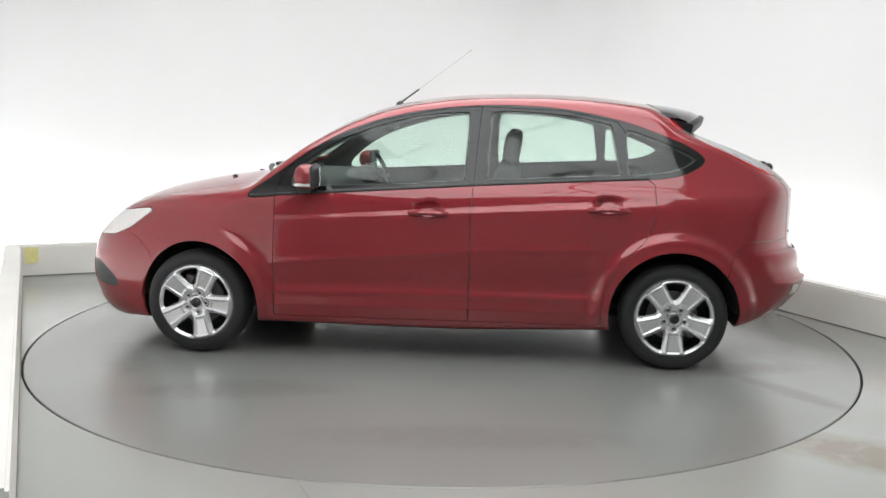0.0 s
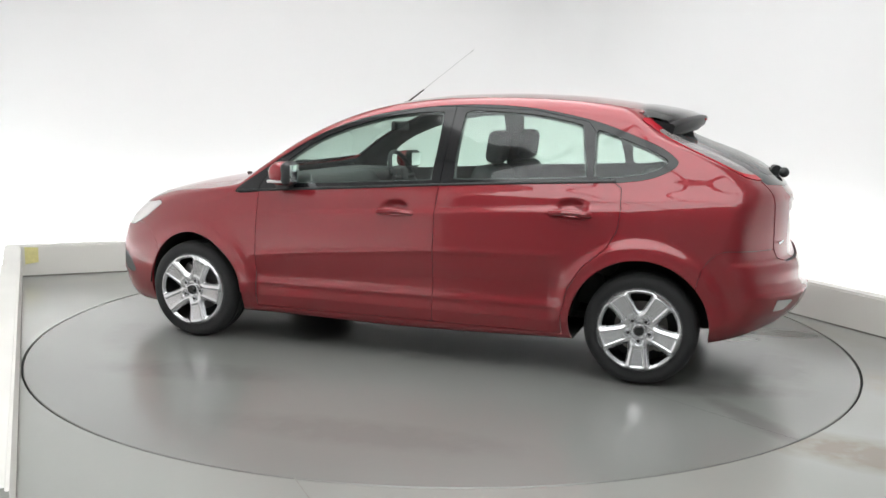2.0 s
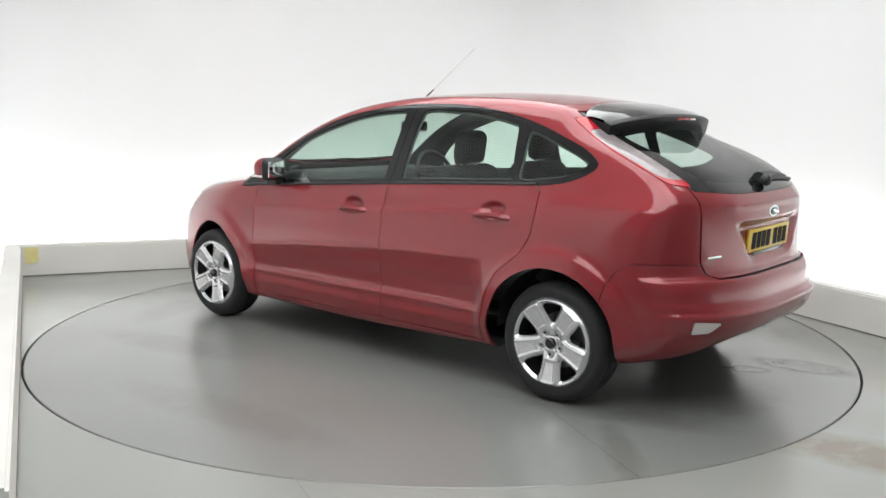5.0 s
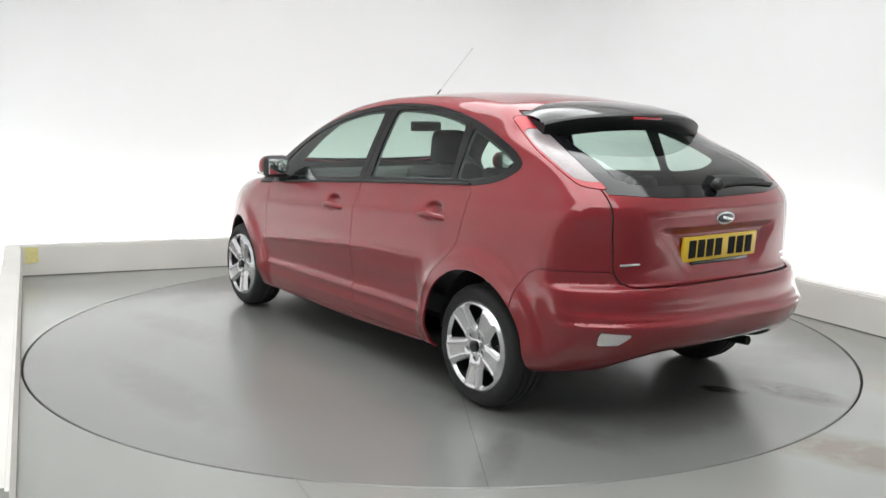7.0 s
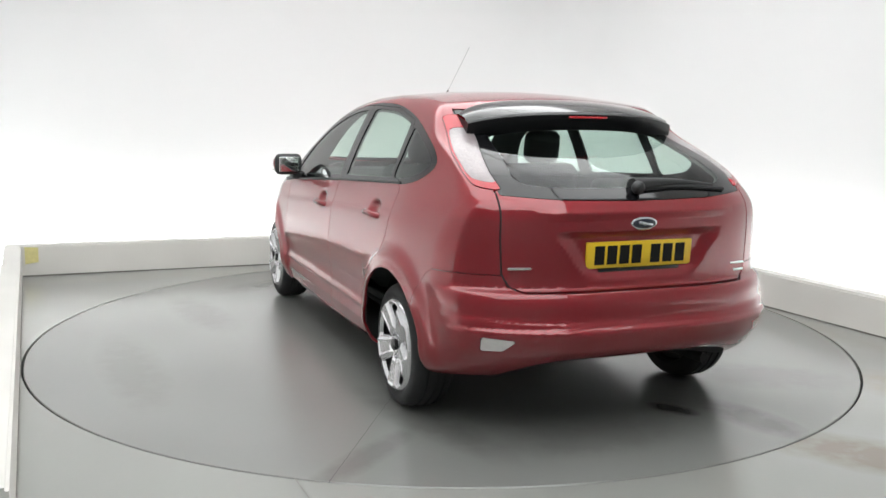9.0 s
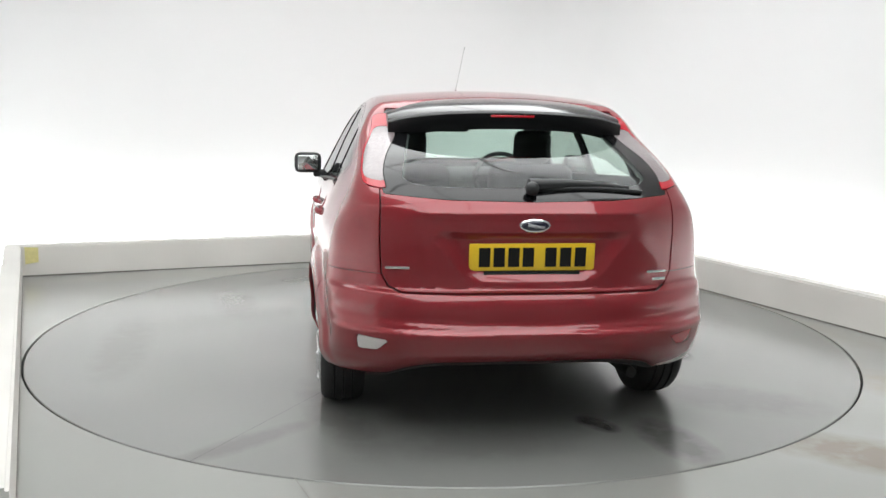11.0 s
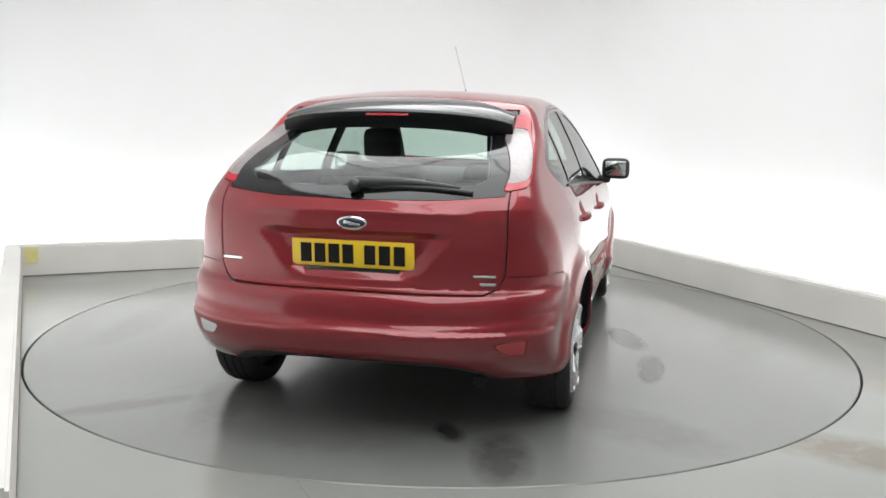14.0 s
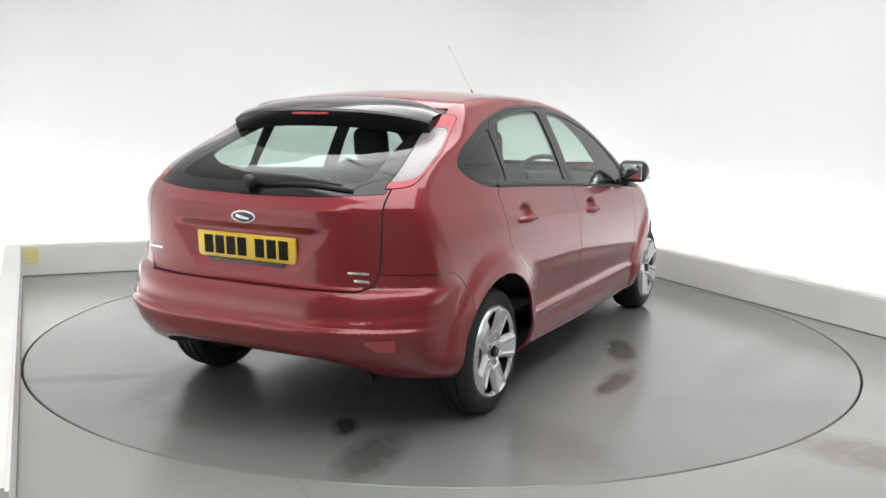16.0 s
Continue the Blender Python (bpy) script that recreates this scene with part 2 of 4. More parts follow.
def booth():
    # the inner line runs from the left front end round the back to the right front end
    line = [A + LEFT * 5.0, A, B, B + RIGHT * 9.4]
    names = ("plinth_left", "plinth_back", "plinth_right")
    outer = ribbon(line, 0.12)
    for k, nm in enumerate(names):
        bm = bmesh.new()
        prism(bm, [(*line[k],), (*line[k + 1],), (*outer[k + 1],), (*outer[k],)], -0.05, 0.25)
        bmesh.ops.bevel(bm, geom=[e for e in bm.edges if all(v.co.z > 0.2 for v in e.verts) and not (e.verts[0].co.xy - e.verts[1].co.xy).length < 0.3], offset=0.012, segments=2, affect="EDGES")
        tagged(mesh_ob(nm, bm, "plinth"), "low off-white scuffed plinth along the booth floor", "plinth", kind="structure")
    # thin dark strip that paints the shadow line at the plinth's foot
    for k in range(3):
        bm = bmesh.new()
        foot, base = ribbon(line, -0.006), ribbon(line, 0.004)
        prism(bm, [(*foot[k],), (*foot[k + 1],), (*base[k + 1],), (*base[k],)], -0.01, 0.009)
        tagged(mesh_ob("trim", bm, "shade_joint"), "dark strip drawn as the shadow line at the plinth's foot", "sealant", kind="structure")
    far = rounded(ribbon(line, 0.62), 0.5)
    wall_of("wall_booth", far, 0.1, -0.05, 3.6, "wall", "seamless white booth wall with rounded corners")
    # trough floor between plinth and wall
    bm = bmesh.new()
    mid = ribbon(line, 0.125)
    outr = ribbon(line, 0.70)
    for k in range(3):
        bm.faces.new([bm.verts.new((*p, 0.02)) for p in (mid[k], mid[k + 1], outr[k + 1], outr[k])])
    tagged(mesh_ob("trough", bm, "wall"), "white trough behind the plinth", "trough", kind="structure")
    # light tubes lie in the trough, hidden by the plinth
    tl = ribbon(line, 0.24)
    for a, b in zip(tl, tl[1:]):
        n = max(1, round((b - a).length / 1.5))
        for i in range(n):
            p, q = a.lerp(b, (i + 0.03) / n), a.lerp(b, (i + 0.97) / n)
            bm = bmesh.new()
            tube(bm, [(*p, 0.10), (*q, 0.10)], 0.03, 8)
            tagged(mesh_ob("cove_light", bm, "tube"), "white fluorescent tube in the trough", "light tube", "cove lights")
    # unseen walls added behind the camera to close the room
    e0, e1 = far[0], far[-1]
    hall = [e1, Vector((6.2, -8.6)), Vector((-3.6, -8.6)), e0]
    hall = hall[:3] + [Vector((-3.6, e0.y)), e0]
    wall_of("wall_behind_camera", hall, 0.1, -0.05, 3.6, "hall", "plain pale wall added behind the camera")
    bm = bmesh.new()
    box(bm, 0, -2.0, 3.66, 16, 16, 0.1)
    tagged(mesh_ob("ceiling", bm, "wall"), "plain white ceiling", "ceiling", kind="structure")
    # floor sheet with a round opening for the turntable
    bm = bmesh.new()
    n = 160
    inn = [bm.verts.new(((TURN_R + 0.011) * math.cos(2 * math.pi * k / n), (TURN_R + 0.011) * math.sin(2 * math.pi * k / n), 0)) for k in range(n)]
    low = [bm.verts.new((v.co.x, v.co.y, -0.05)) for v in inn]
    out = []
    for k in range(n):
        a = 2 * math.pi * k / n
        c, s = math.cos(a), math.sin(a)
        m = 12 / max(abs(c), abs(s))
        out.append(bm.verts.new((m * c, m * s, 0)))
    for k in range(n):
        j = (k + 1) % n
        bm.faces.new((inn[k], inn[j], out[j], out[k]))
        bm.faces.new((low[k], low[j], inn[j], inn[k]))
    tagged(mesh_ob("floor", bm, "floor"), "grey painted concrete floor with faint stains", "floor", kind="structure")
    bm = bmesh.new()
    q = Vector((-0.545, -2.372))
    w = Vector((0.9046, 0.4264)) * 0.0025
    bm.faces.new([bm.verts.new((*p, 0.002)) for p in (q - w, q + w, q + w + LEFT * 1.6, q - w + LEFT * 1.6)])
    tagged(mesh_ob("floor_joint", bm, "shade_joint"), "fine dark joint in the floor", "joint", kind="structure")
    bm = bmesh.new()
    lathe(bm, [(0.001, -0.05), (2.7, -0.05)], 64, "z")
    tagged(mesh_ob("pit", bm, "gap"), "dark pit under the turntable", "pit", kind="structure")
    # ceiling light panels out of view; rows j < 0 are added as fill
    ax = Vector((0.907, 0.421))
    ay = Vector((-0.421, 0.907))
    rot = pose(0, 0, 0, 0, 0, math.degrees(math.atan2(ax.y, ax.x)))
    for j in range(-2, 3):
        # added rows sit further left to brighten the car's near side
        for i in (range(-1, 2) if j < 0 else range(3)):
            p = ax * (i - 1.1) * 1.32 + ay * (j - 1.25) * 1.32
            light = tagged(new("ceiling_light"), "unseen square white ceiling light panel, two front rows added as fill", "ceiling light", "ceiling lights")
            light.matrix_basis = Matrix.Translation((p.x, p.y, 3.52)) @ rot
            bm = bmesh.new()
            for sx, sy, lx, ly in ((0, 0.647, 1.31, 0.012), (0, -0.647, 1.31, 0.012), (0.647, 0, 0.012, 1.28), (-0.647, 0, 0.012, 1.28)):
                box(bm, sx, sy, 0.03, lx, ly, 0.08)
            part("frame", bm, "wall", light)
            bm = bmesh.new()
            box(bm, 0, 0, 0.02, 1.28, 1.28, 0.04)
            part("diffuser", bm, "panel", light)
    # faded tape on the plinth by the corner
    d = (B - A).normalized()
    nrm = Vector((d.y, -d.x))
    p = A + d * 0.075
    bm = bmesh.new()
    q = [p - d * 0.05, p + d * 0.05]
    bm.faces.new([bm.verts.new((*(q[i] + nrm * 0.004), z)) for i, z in ((0, 0.10), (1, 0.115), (1, 0.235), (0, 0.24))])
    tagged(mesh_ob("tape", bm, "yellow"), "faded yellow tape on the off-white plinth", "tape")


booth()


def turntable():
    disc = tagged(new("turntable"), "round grey painted steel car turntable in the floor", "turntable")
    # two half plates with a fine joint
    for a in (148.3, 328.3):
        bm = bmesh.new()
        lathe(bm, [(0.001, 0.0), (0.6, 0.0), (1.2, 0.0), (1.8, 0.0), (TURN_R - 0.004, 0.0), (TURN_R, -0.004), (TURN_R, -0.04)], 80, "z", a0=radians(a) + 0.0004, a1=radians(a + 180) - 0.0004)
        part("deck_plate", bm, "disc", disc)
    return disc


TABLE = turntable()


# ---- the car's shape ----
def spline(xs, ys):
    """A smooth curve through points, as a function of an array (straight on beyond its ends)."""
    xs, ys = np.array(xs, float), np.array(ys, float)
    if xs[0] > xs[-1]:
        xs, ys = xs[::-1], ys[::-1]
    h = np.diff(xs)
    d = np.diff(ys) / h
    m = np.empty_like(xs)
    m[1:-1] = np.where(d[:-1] * d[1:] > 0, 3 * (h[:-1] + h[1:]) / ((2 * h[1:] + h[:-1]) / np.where(d[:-1] == 0, 1e-9, d[:-1]) + (h[1:] + 2 * h[:-1]) / np.where(d[1:] == 0, 1e-9, d[1:])), 0)
    m[0], m[-1] = d[0], d[-1]

    def at(x):
        x = np.asarray(x, float)
        k = np.clip(np.searchsorted(xs, x) - 1, 0, len(h) - 1)
        t = (x - xs[k]) / h[k]
        tc = np.clip(t, 0, 1)
        v = (2 * tc**3 - 3 * tc**2 + 1) * ys[k] + (tc**3 - 2 * tc**2 + tc) * h[k] * m[k] + (3 * tc**2 - 2 * tc**3) * ys[k + 1] + (tc**3 - tc**2) * h[k] * m[k + 1]
        return v + np.where(t > 1, (t - 1) * h[k] * m[k + 1], 0) + np.where(t < 0, t * h[k] * m[k], 0)

    return at


roof_line = spline([2.1, 1.95, 1.75, 1.5, 1.2, 1.05, 0.9, 0.7, 0.5, 0.3, 0.1, -0.2, -0.5, -0.8, -1.1, -1.3, -1.6, -2.2],
                   [0.66, 0.775, 0.872, 0.93, 0.978, 1.005, 1.105, 1.238, 1.338, 1.408, 1.450, 1.480, 1.487, 1.479, 1.452, 1.418, 1.36, 1.24])
section = spline([0.10, 0.18, 0.27, 0.36, 0.42, 0.55, 0.65, 0.75, 0.85, 0.93, 1.0, 1.1, 1.2, 1.32, 1.42, 1.5],
                 [0.79, 0.826, 0.850, 0.868, 0.867, 0.876, 0.873, 0.863, 0.848, 0.824, 0.790, 0.745, 0.697, 0.638, 0.586, 0.535])
plan = spline([2.2, 1.8, 1.5, 1.2, 0.8, 0.2, -0.6, -1.2, -1.6, -1.9, -2.2],
              [0.89, 0.975, 1.022, 1.038, 1.034, 1.024, 1.010, 1.004, 0.966, 0.918, 0.858])
upper_plan = spline([1.2, 0.8, 0.3, -0.3, -0.9, -1.3, -1.6, -2.0], [0.0, 0.0, 0.010, 0.014, 0.010, 0.004, -0.010, -0.025])
nose = spline([0.08, 0.16, 0.25, 0.40, 0.50, 0.60, 0.70, 0.80, 0.95], [1.94, 2.03, 2.10, 2.135, 2.13, 2.10, 2.04, 1.94, 1.65])
tail = spline([0.15, 0.23, 0.29, 0.35, 0.43, 0.495, 0.515, 0.59, 0.640, 0.665, 0.735, 0.85, 0.93, 0.98, 1.01, 1.06, 1.11, 1.167, 1.275, 1.334, 1.42],
              [-1.78, -1.90, -1.99, -2.055, -2.105, -2.118, -2.100, -2.094, -2.074, -2.034, -2.028, -2.027, -2.024, -2.012, -1.992, -1.935, -1.862, -1.740, -1.462, -1.375, -1.26])
belly = spline([2.2, 1.9, 1.7, 1.0, 0.0, -0.9, -1.6, -1.8, -2.0, -2.2], [0.16, 0.15, 0.17, 0.187, 0.176, 0.20, 0.235, 0.255, 0.31, 0.335])
WHEELS = ((1.306, 0.294), (-1.310, 0.306))


def smax(a, b, k):
    h = np.clip(0.5 + 0.5 * (a - b) / k, 0, 1)
    return b + (a - b) * h + k * h * (1 - h)


def side_width(x, z):
    w = section(z) * plan(x) + np.clip((z - 0.95) / 0.25, 0, 1) * upper_plan(x)
    for wx, wz in WHEELS:
        r = np.hypot(x - wx, z - wz)
        fade = np.clip((z - 0.16) / 0.15, 0, 1)
        w = w + fade * 0.026 * (0.5 - 0.5 * np.tanh((r - 0.430) / 0.024)) + fade * 0.006 * np.exp(-((r - 0.35) / 0.02) ** 2)
    for hx, hz in ((0.017, 0.840), (-0.945, 0.882)):
        w = w - 0.030 * np.exp(-(((x - hx) / 0.064) ** 2 + ((z - hz - 0.010) / 0.036) ** 2) ** 2)
    # scalloped lower doors: a crease above and a ridge below
    between = np.clip((0.93 - x) / 0.08, 0, 1) * np.clip((x + 0.93) / 0.08, 0, 1)
    zc = np.interp(-x, [-0.9, -0.5, 0.2, 0.9], [0.538, 0.578, 0.632, 0.655])
    w = w - between * 0.017 * np.clip((zc - z) / 0.15, 0, 1) * np.clip((z - 0.30) / 0.06, 0, 1)
    w = w + between * (0.010 * np.exp(-((z - 0.378) / 0.022) ** 2) + 0.0045 * np.exp(-((z - zc + 0.004) / 0.016) ** 2))
    # shoulder crease through the handles
    crease = 0.834 - 0.060 * x
    w = w + 0.005 * np.tanh((crease - z) / 0.012) * np.exp(-((z - crease) / 0.06) ** 2) * np.clip((1.2 - np.abs(x + 0.1)) / 0.4, 0, 1)
    return w


def body_field(x, y, z):
    ay = np.abs(y)
    top = z - (roof_line(x) - 0.115 * ay**2)
    side = ay - side_width(x, z)
    front = x - (nose(z) - 0.42 * (ay / 0.8) ** 5)
    # the tailgate's dish for the plate, the fold under the glass and the bumper's fold
    dish = np.clip((np.interp(z, [0.70, 0.88], [0.27, 0.42]) - ay) / 0.08, 0, 1) * np.clip((z - 0.690) / 0.04, 0, 1) * np.clip((0.896 - z) / 0.032, 0, 1)
    fold = 0.009 * np.exp(-((z - 0.966) / 0.016) ** 2) * np.clip((0.50 - ay) / 0.08, 0, 1)
    rib = 0.015 / (1 + np.exp(np.clip((z - 0.522 - 0.02 * (ay / 0.7) ** 2) / 0.0065, -40, 40))) * np.clip((z - 0.36) / 0.12, 0, 1)
    rear = (tail(z) + 0.100 * (ay / 0.62) ** 3.6 + 0.026 * dish - fold - rib) - x
    low = belly(x) + 0.040 * np.clip(1.15 - (ay / 0.56) ** 4, 0, 1) * np.clip((-1.62 - x) / 0.25, 0, 1) - z
    f = smax(top, side, 0.060)
    f = smax(f, front * 0.8, 0.09)
    f = smax(f, rear * 0.8, 0.05)
    return smax(f, low, 0.05)


def normals_of(P):
    e = 1e-3
    g = np.stack([body_field(P[:, 0] + e, P[:, 1], P[:, 2]) - body_field(P[:, 0] - e, P[:, 1], P[:, 2]),
                  body_field(P[:, 0], P[:, 1] + e, P[:, 2]) - body_field(P[:, 0], P[:, 1] - e, P[:, 2]),
                  body_field(P[:, 0], P[:, 1], P[:, 2] + e) - body_field(P[:, 0], P[:, 1], P[:, 2] - e)], -1) / (2 * e)
    return g


def body_skin(cell=0.0148):
    """The surface where the field is zero, as one net of triangles with its normals."""
    xs, ys, zs = np.arange(-2.25, 2.25, cell), np.arange(-1.0, 1.0001, cell), np.arange(0.05, 1.60, cell)
    X, Y, Z = np.meshgrid(xs, ys, zs, indexing="ij")
    s = body_field(X, Y, Z) < 0
    n = s[:-1, :-1, :-1].astype(np.int8)
    for a, b, c in ((1, 0, 0), (0, 1, 0), (0, 0, 1), (1, 1, 0), (1, 0, 1), (0, 1, 1), (1, 1, 1)):
        n = n + s[a:s.shape[0] - 1 + a, b:s.shape[1] - 1 + b, c:s.shape[2] - 1 + c]
    act = (n > 0) & (n < 8)
    ids = np.full(act.shape, -1)
    ids[act] = np.arange(act.sum())
    cells = np.argwhere(act)
    P = np.stack([xs[cells[:, 0]], ys[cells[:, 1]], zs[cells[:, 2]]], -1) + cell / 2
    for _ in range(14):
        g = normals_of(P)
        P = P - np.clip(0.8 * (body_field(*P.T) / np.maximum((g**2).sum(-1), 0.05))[:, None] * g, -cell, cell)
    quads = []
    for ax in range(3):
        a = np.take(s, range(s.shape[ax] - 1), ax)
        b = np.take(s, range(1, s.shape[ax]), ax)
        e = np.argwhere(a != b)
        o = [k for k in range(3) if k != ax]
        e = e[(e[:, o[0]] > 0) & (e[:, o[1]] > 0) & (e[:, o[0]] < act.shape[o[0]]) & (e[:, o[1]] < act.shape[o[1]])]
        corner = []
        for d0, d1 in ((0, 0), (1, 0), (1, 1), (0, 1)):
            c = e.copy()
            c[:, o[0]] -= d0
            c[:, o[1]] -= d1
            corner.append(ids[c[:, 0], c[:, 1], c[:, 2]])
        q = np.stack(corner, -1)
        inside = a[e[:, 0], e[:, 1], e[:, 2]]
        flip = inside if ax == 1 else ~inside
        q[flip] = q[flip][:, ::-1]
        quads.append(q)
    q = np.concatenate(quads)
    q = q[(q >= 0).all(1)]
    T = np.concatenate([q[:, [0, 1, 2]], q[:, [0, 2, 3]]])
    N = normals_of(P)
    N /= np.linalg.norm(N, axis=1)[:, None]
    fn = np.cross(P[T[:, 1]] - P[T[:, 0]], P[T[:, 2]] - P[T[:, 0]])
    wrong = (fn * N[T].mean(1)).sum(-1) < 0
    T[wrong] = T[wrong][:, ::-1]
    return P, N, T


def cut(net, d):
    """Splits a net along d = 0: the part where d is below, and the part where it is above."""
    P, N, T = net
    d = np.where(np.abs(d) < 1e-6, 1e-6, d)
    E = np.sort(np.concatenate([T[:, [0, 1]], T[:, [1, 2]], T[:, [2, 0]]]), 1)
    E = E[(d[E[:, 0]] < 0) != (d[E[:, 1]] < 0)]
    E = np.unique(E, axis=0)
    t = (d[E[:, 0]] / (d[E[:, 0]] - d[E[:, 1]]))[:, None]
    P2 = np.concatenate([P, P[E[:, 0]] * (1 - t) + P[E[:, 1]] * t])
    N2 = np.concatenate([N, N[E[:, 0]] * (1 - t) + N[E[:, 1]] * t])
    key = E[:, 0].astype(np.int64) * len(P) + E[:, 1]

    def mid(a, b):
        k = np.minimum(a, b).astype(np.int64) * len(P) + np.maximum(a, b)
        return len(P) + np.searchsorted(key, k)

    out = []
    sg = d[T] < 0
    cnt = sg.sum(1)
    for want in (True, False):
        have = cnt if want else 3 - cnt
        tri = [T[have == 3]]
        m = have == 1
        if m.any():
            k = (sg[m] == want).argmax(1)
            t3 = T[m]
            r = np.arange(len(t3))
            a, b, c = t3[r, k], t3[r, (k + 1) % 3], t3[r, (k + 2) % 3]
            tri.append(np.stack([a, mid(a, b), mid(a, c)], -1))
        m = have == 2
        if m.any():
            k = (sg[m] != want).argmax(1)
            t3 = T[m]
            r = np.arange(len(t3))
            a, b, c = t3[r, k], t3[r, (k + 1) % 3], t3[r, (k + 2) % 3]
            ab, ac = mid(a, b), mid(a, c)
            tri.append(np.stack([ab, b, c], -1))
            tri.append(np.stack([ab, c, ac], -1))
        t3 = np.concatenate(tri)
        used, inv = np.unique(t3, return_inverse=True)
        out.append((P2[used], N2[used], inv.reshape(-1, 3)))
    return out


def carve(net, d, gap=0.0):
    """Takes the piece where d is below zero out of a net; gap is the width of the joint left between."""
    inner, rest = cut(net, d(net[0]) + gap / 2)
    if gap:
        rest = cut(rest, d(rest[0]) - gap / 2)[1]
    return inner, rest


def net_part(name, net, material, parent, label="", thick=0.0, shift=0.0):
    P, N, T = net
    if len(T) == 0:
        return None
    N = N / np.linalg.norm(N, axis=1)[:, None]
    P = P + N * shift
    if thick:
        # a flange turned in along every open edge gives the panel its depth
        E = np.concatenate([T[:, [0, 1]], T[:, [1, 2]], T[:, [2, 0]]])
        key = np.minimum(E[:, 0], E[:, 1]).astype(np.int64) * len(P) + np.maximum(E[:, 0], E[:, 1])
        _, where, count = np.unique(key, return_index=True, return_counts=True)
        E = E[where[count == 1]]
        a, d = E[:, 0], E[:, 1]
        m = np.cross(P[d] - P[a], N[a])
        m /= np.maximum(np.linalg.norm(m, axis=1), 1e-9)[:, None]
        n0, k = len(P), len(E)
        P = np.concatenate([P, P[a], P[d], P[d] - N[d] * thick, P[a] - N[a] * thick])
        N = np.concatenate([N, m, m, m, m])
        i = n0 + np.arange(k)
        T = np.concatenate([T, np.stack([i, i + 3 * k, i + 2 * k], -1), np.stack([i, i + 2 * k, i + k], -1)])
    me = bpy.data.meshes.new(name)
    me.from_pydata(P.tolist(), [], T.tolist())
    me.polygons.foreach_set("use_smooth", [True] * len(T))
    me.normals_split_custom_set_from_vertices(N.tolist())
    me.materials.append(M[material])
    ob = new(name, me)
    ob.parent = parent
    if label:
        tagged(ob, label)
    return ob


def curve2(pts, steps=6):
    """A closed smooth outline through points."""
    p = np.array(pts, float)
    n = len(p)
    out = []
    for i in range(n):
        a, b, c, d = p[i - 1], p[i], p[(i + 1) % n], p[(i + 2) % n]
        for k in range(steps):
            t = k / steps
            out.append(0.5 * (2 * b + (c - a) * t + (2 * a - 5 * b + 4 * c - d) * t * t + (3 * b - a - 3 * c + d) * t**3))
    return np.array(out)


def poly(u, v, pts):
    """Signed distance to a closed outline, below zero inside."""
    p = np.array(pts, float)
    q = np.stack([u, v], -1)
    best = np.full(len(u), 1e9)
    odd = np.zeros(len(u), bool)
    for a, b in zip(p, np.roll(p, -1, 0)):
        ab = b - a
        t = np.clip(((q - a) @ ab) / max(ab @ ab, 1e-12), 0, 1)
        best = np.minimum(best, np.hypot(*(q - a - t[:, None] * ab).T))
        if a[1] != b[1]:
            odd ^= ((a[1] > v) != (b[1] > v)) & (u < (b[0] - a[0]) * (v - a[1]) / (b[1] - a[1]) + a[0])
    return np.where(odd, -best, best)


def both(*ds):
    return np.maximum.reduce(ds)


# ---- the car ----
DLO = curve2([(1.02, 0.885), (0.75, 0.905), (0.52, 0.918), (0.15, 0.945), (-0.23, 0.968), (-0.72, 0.998), (-1.05, 1.014), (-1.22, 1.024), (-1.36, 1.055), (-1.455, 1.118),
              (-1.40, 1.180), (-1.27, 1.240), (-1.02, 1.326), (-0.71, 1.386), (-0.40, 1.404), (-0.087, 1.389), (0.23, 1.338), (0.49, 1.252), (0.685, 1.144), (0.87, 1.010)], 5) + np.array((0.0, 0.008))
FRONT_GLASS = curve2([(0.74, 0.945), (0.30, 0.966), (-0.145, 0.995), (-0.17, 1.02), (-0.185, 1.20), (-0.185, 1.345), (-0.165, 1.362), (0.0, 1.352), (0.22, 1.310), (0.47, 1.225), (0.64, 1.130), (0.765, 1.02), (0.775, 0.96)], 5) + np.array((0.0, 0.008))
REAR_GLASS = curve2([(-0.31, 1.005), (-0.60, 1.018), (-0.98, 1.038), (-1.005, 1.06), (-0.985, 1.18), (-0.965, 1.285), (-0.93, 1.312), (-0.70, 1.355), (-0.42, 1.372), (-0.325, 1.365), (-0.305, 1.33), (-0.293, 1.15), (-0.295, 1.03)], 5) + np.array((0.0, 0.008))
QUARTER_GLASS = curve2([(-1.055, 1.045), (-1.20, 1.052), (-1.32, 1.075), (-1.405, 1.125), (-1.36, 1.165), (-1.24, 1.215), (-1.06, 1.278), (-1.035, 1.26), (-1.04, 1.15)], 5) + np.array((0.0, 0.008))
FRONT_DOOR = [(0.872, 0.235), (0.868, 0.60), (0.862, 0.93), (0.80, 1.06), (0.6, 1.2), (0.3, 1.32), (-0.1, 1.398), (-0.25, 1.401), (-0.222, 1.0), (-0.212, 0.85), (-0.212, 0.5), (-0.206, 0.235)]
REAR_DOOR = [(-0.206, 0.235), (-0.212, 0.5), (-0.212, 0.85), (-0.222, 1.0), (-0.25, 1.401), (-0.7, 1.386), (-0.99, 1.33), (-1.05, 1.25), (-1.12, 1.05), (-1.19, 1.0), (-1.196, 0.88), (-1.185, 0.79), (-1.137, 0.70), (-1.02, 0.60), (-0.95, 0.48), (-0.92, 0.33), (-0.925, 0.235)]
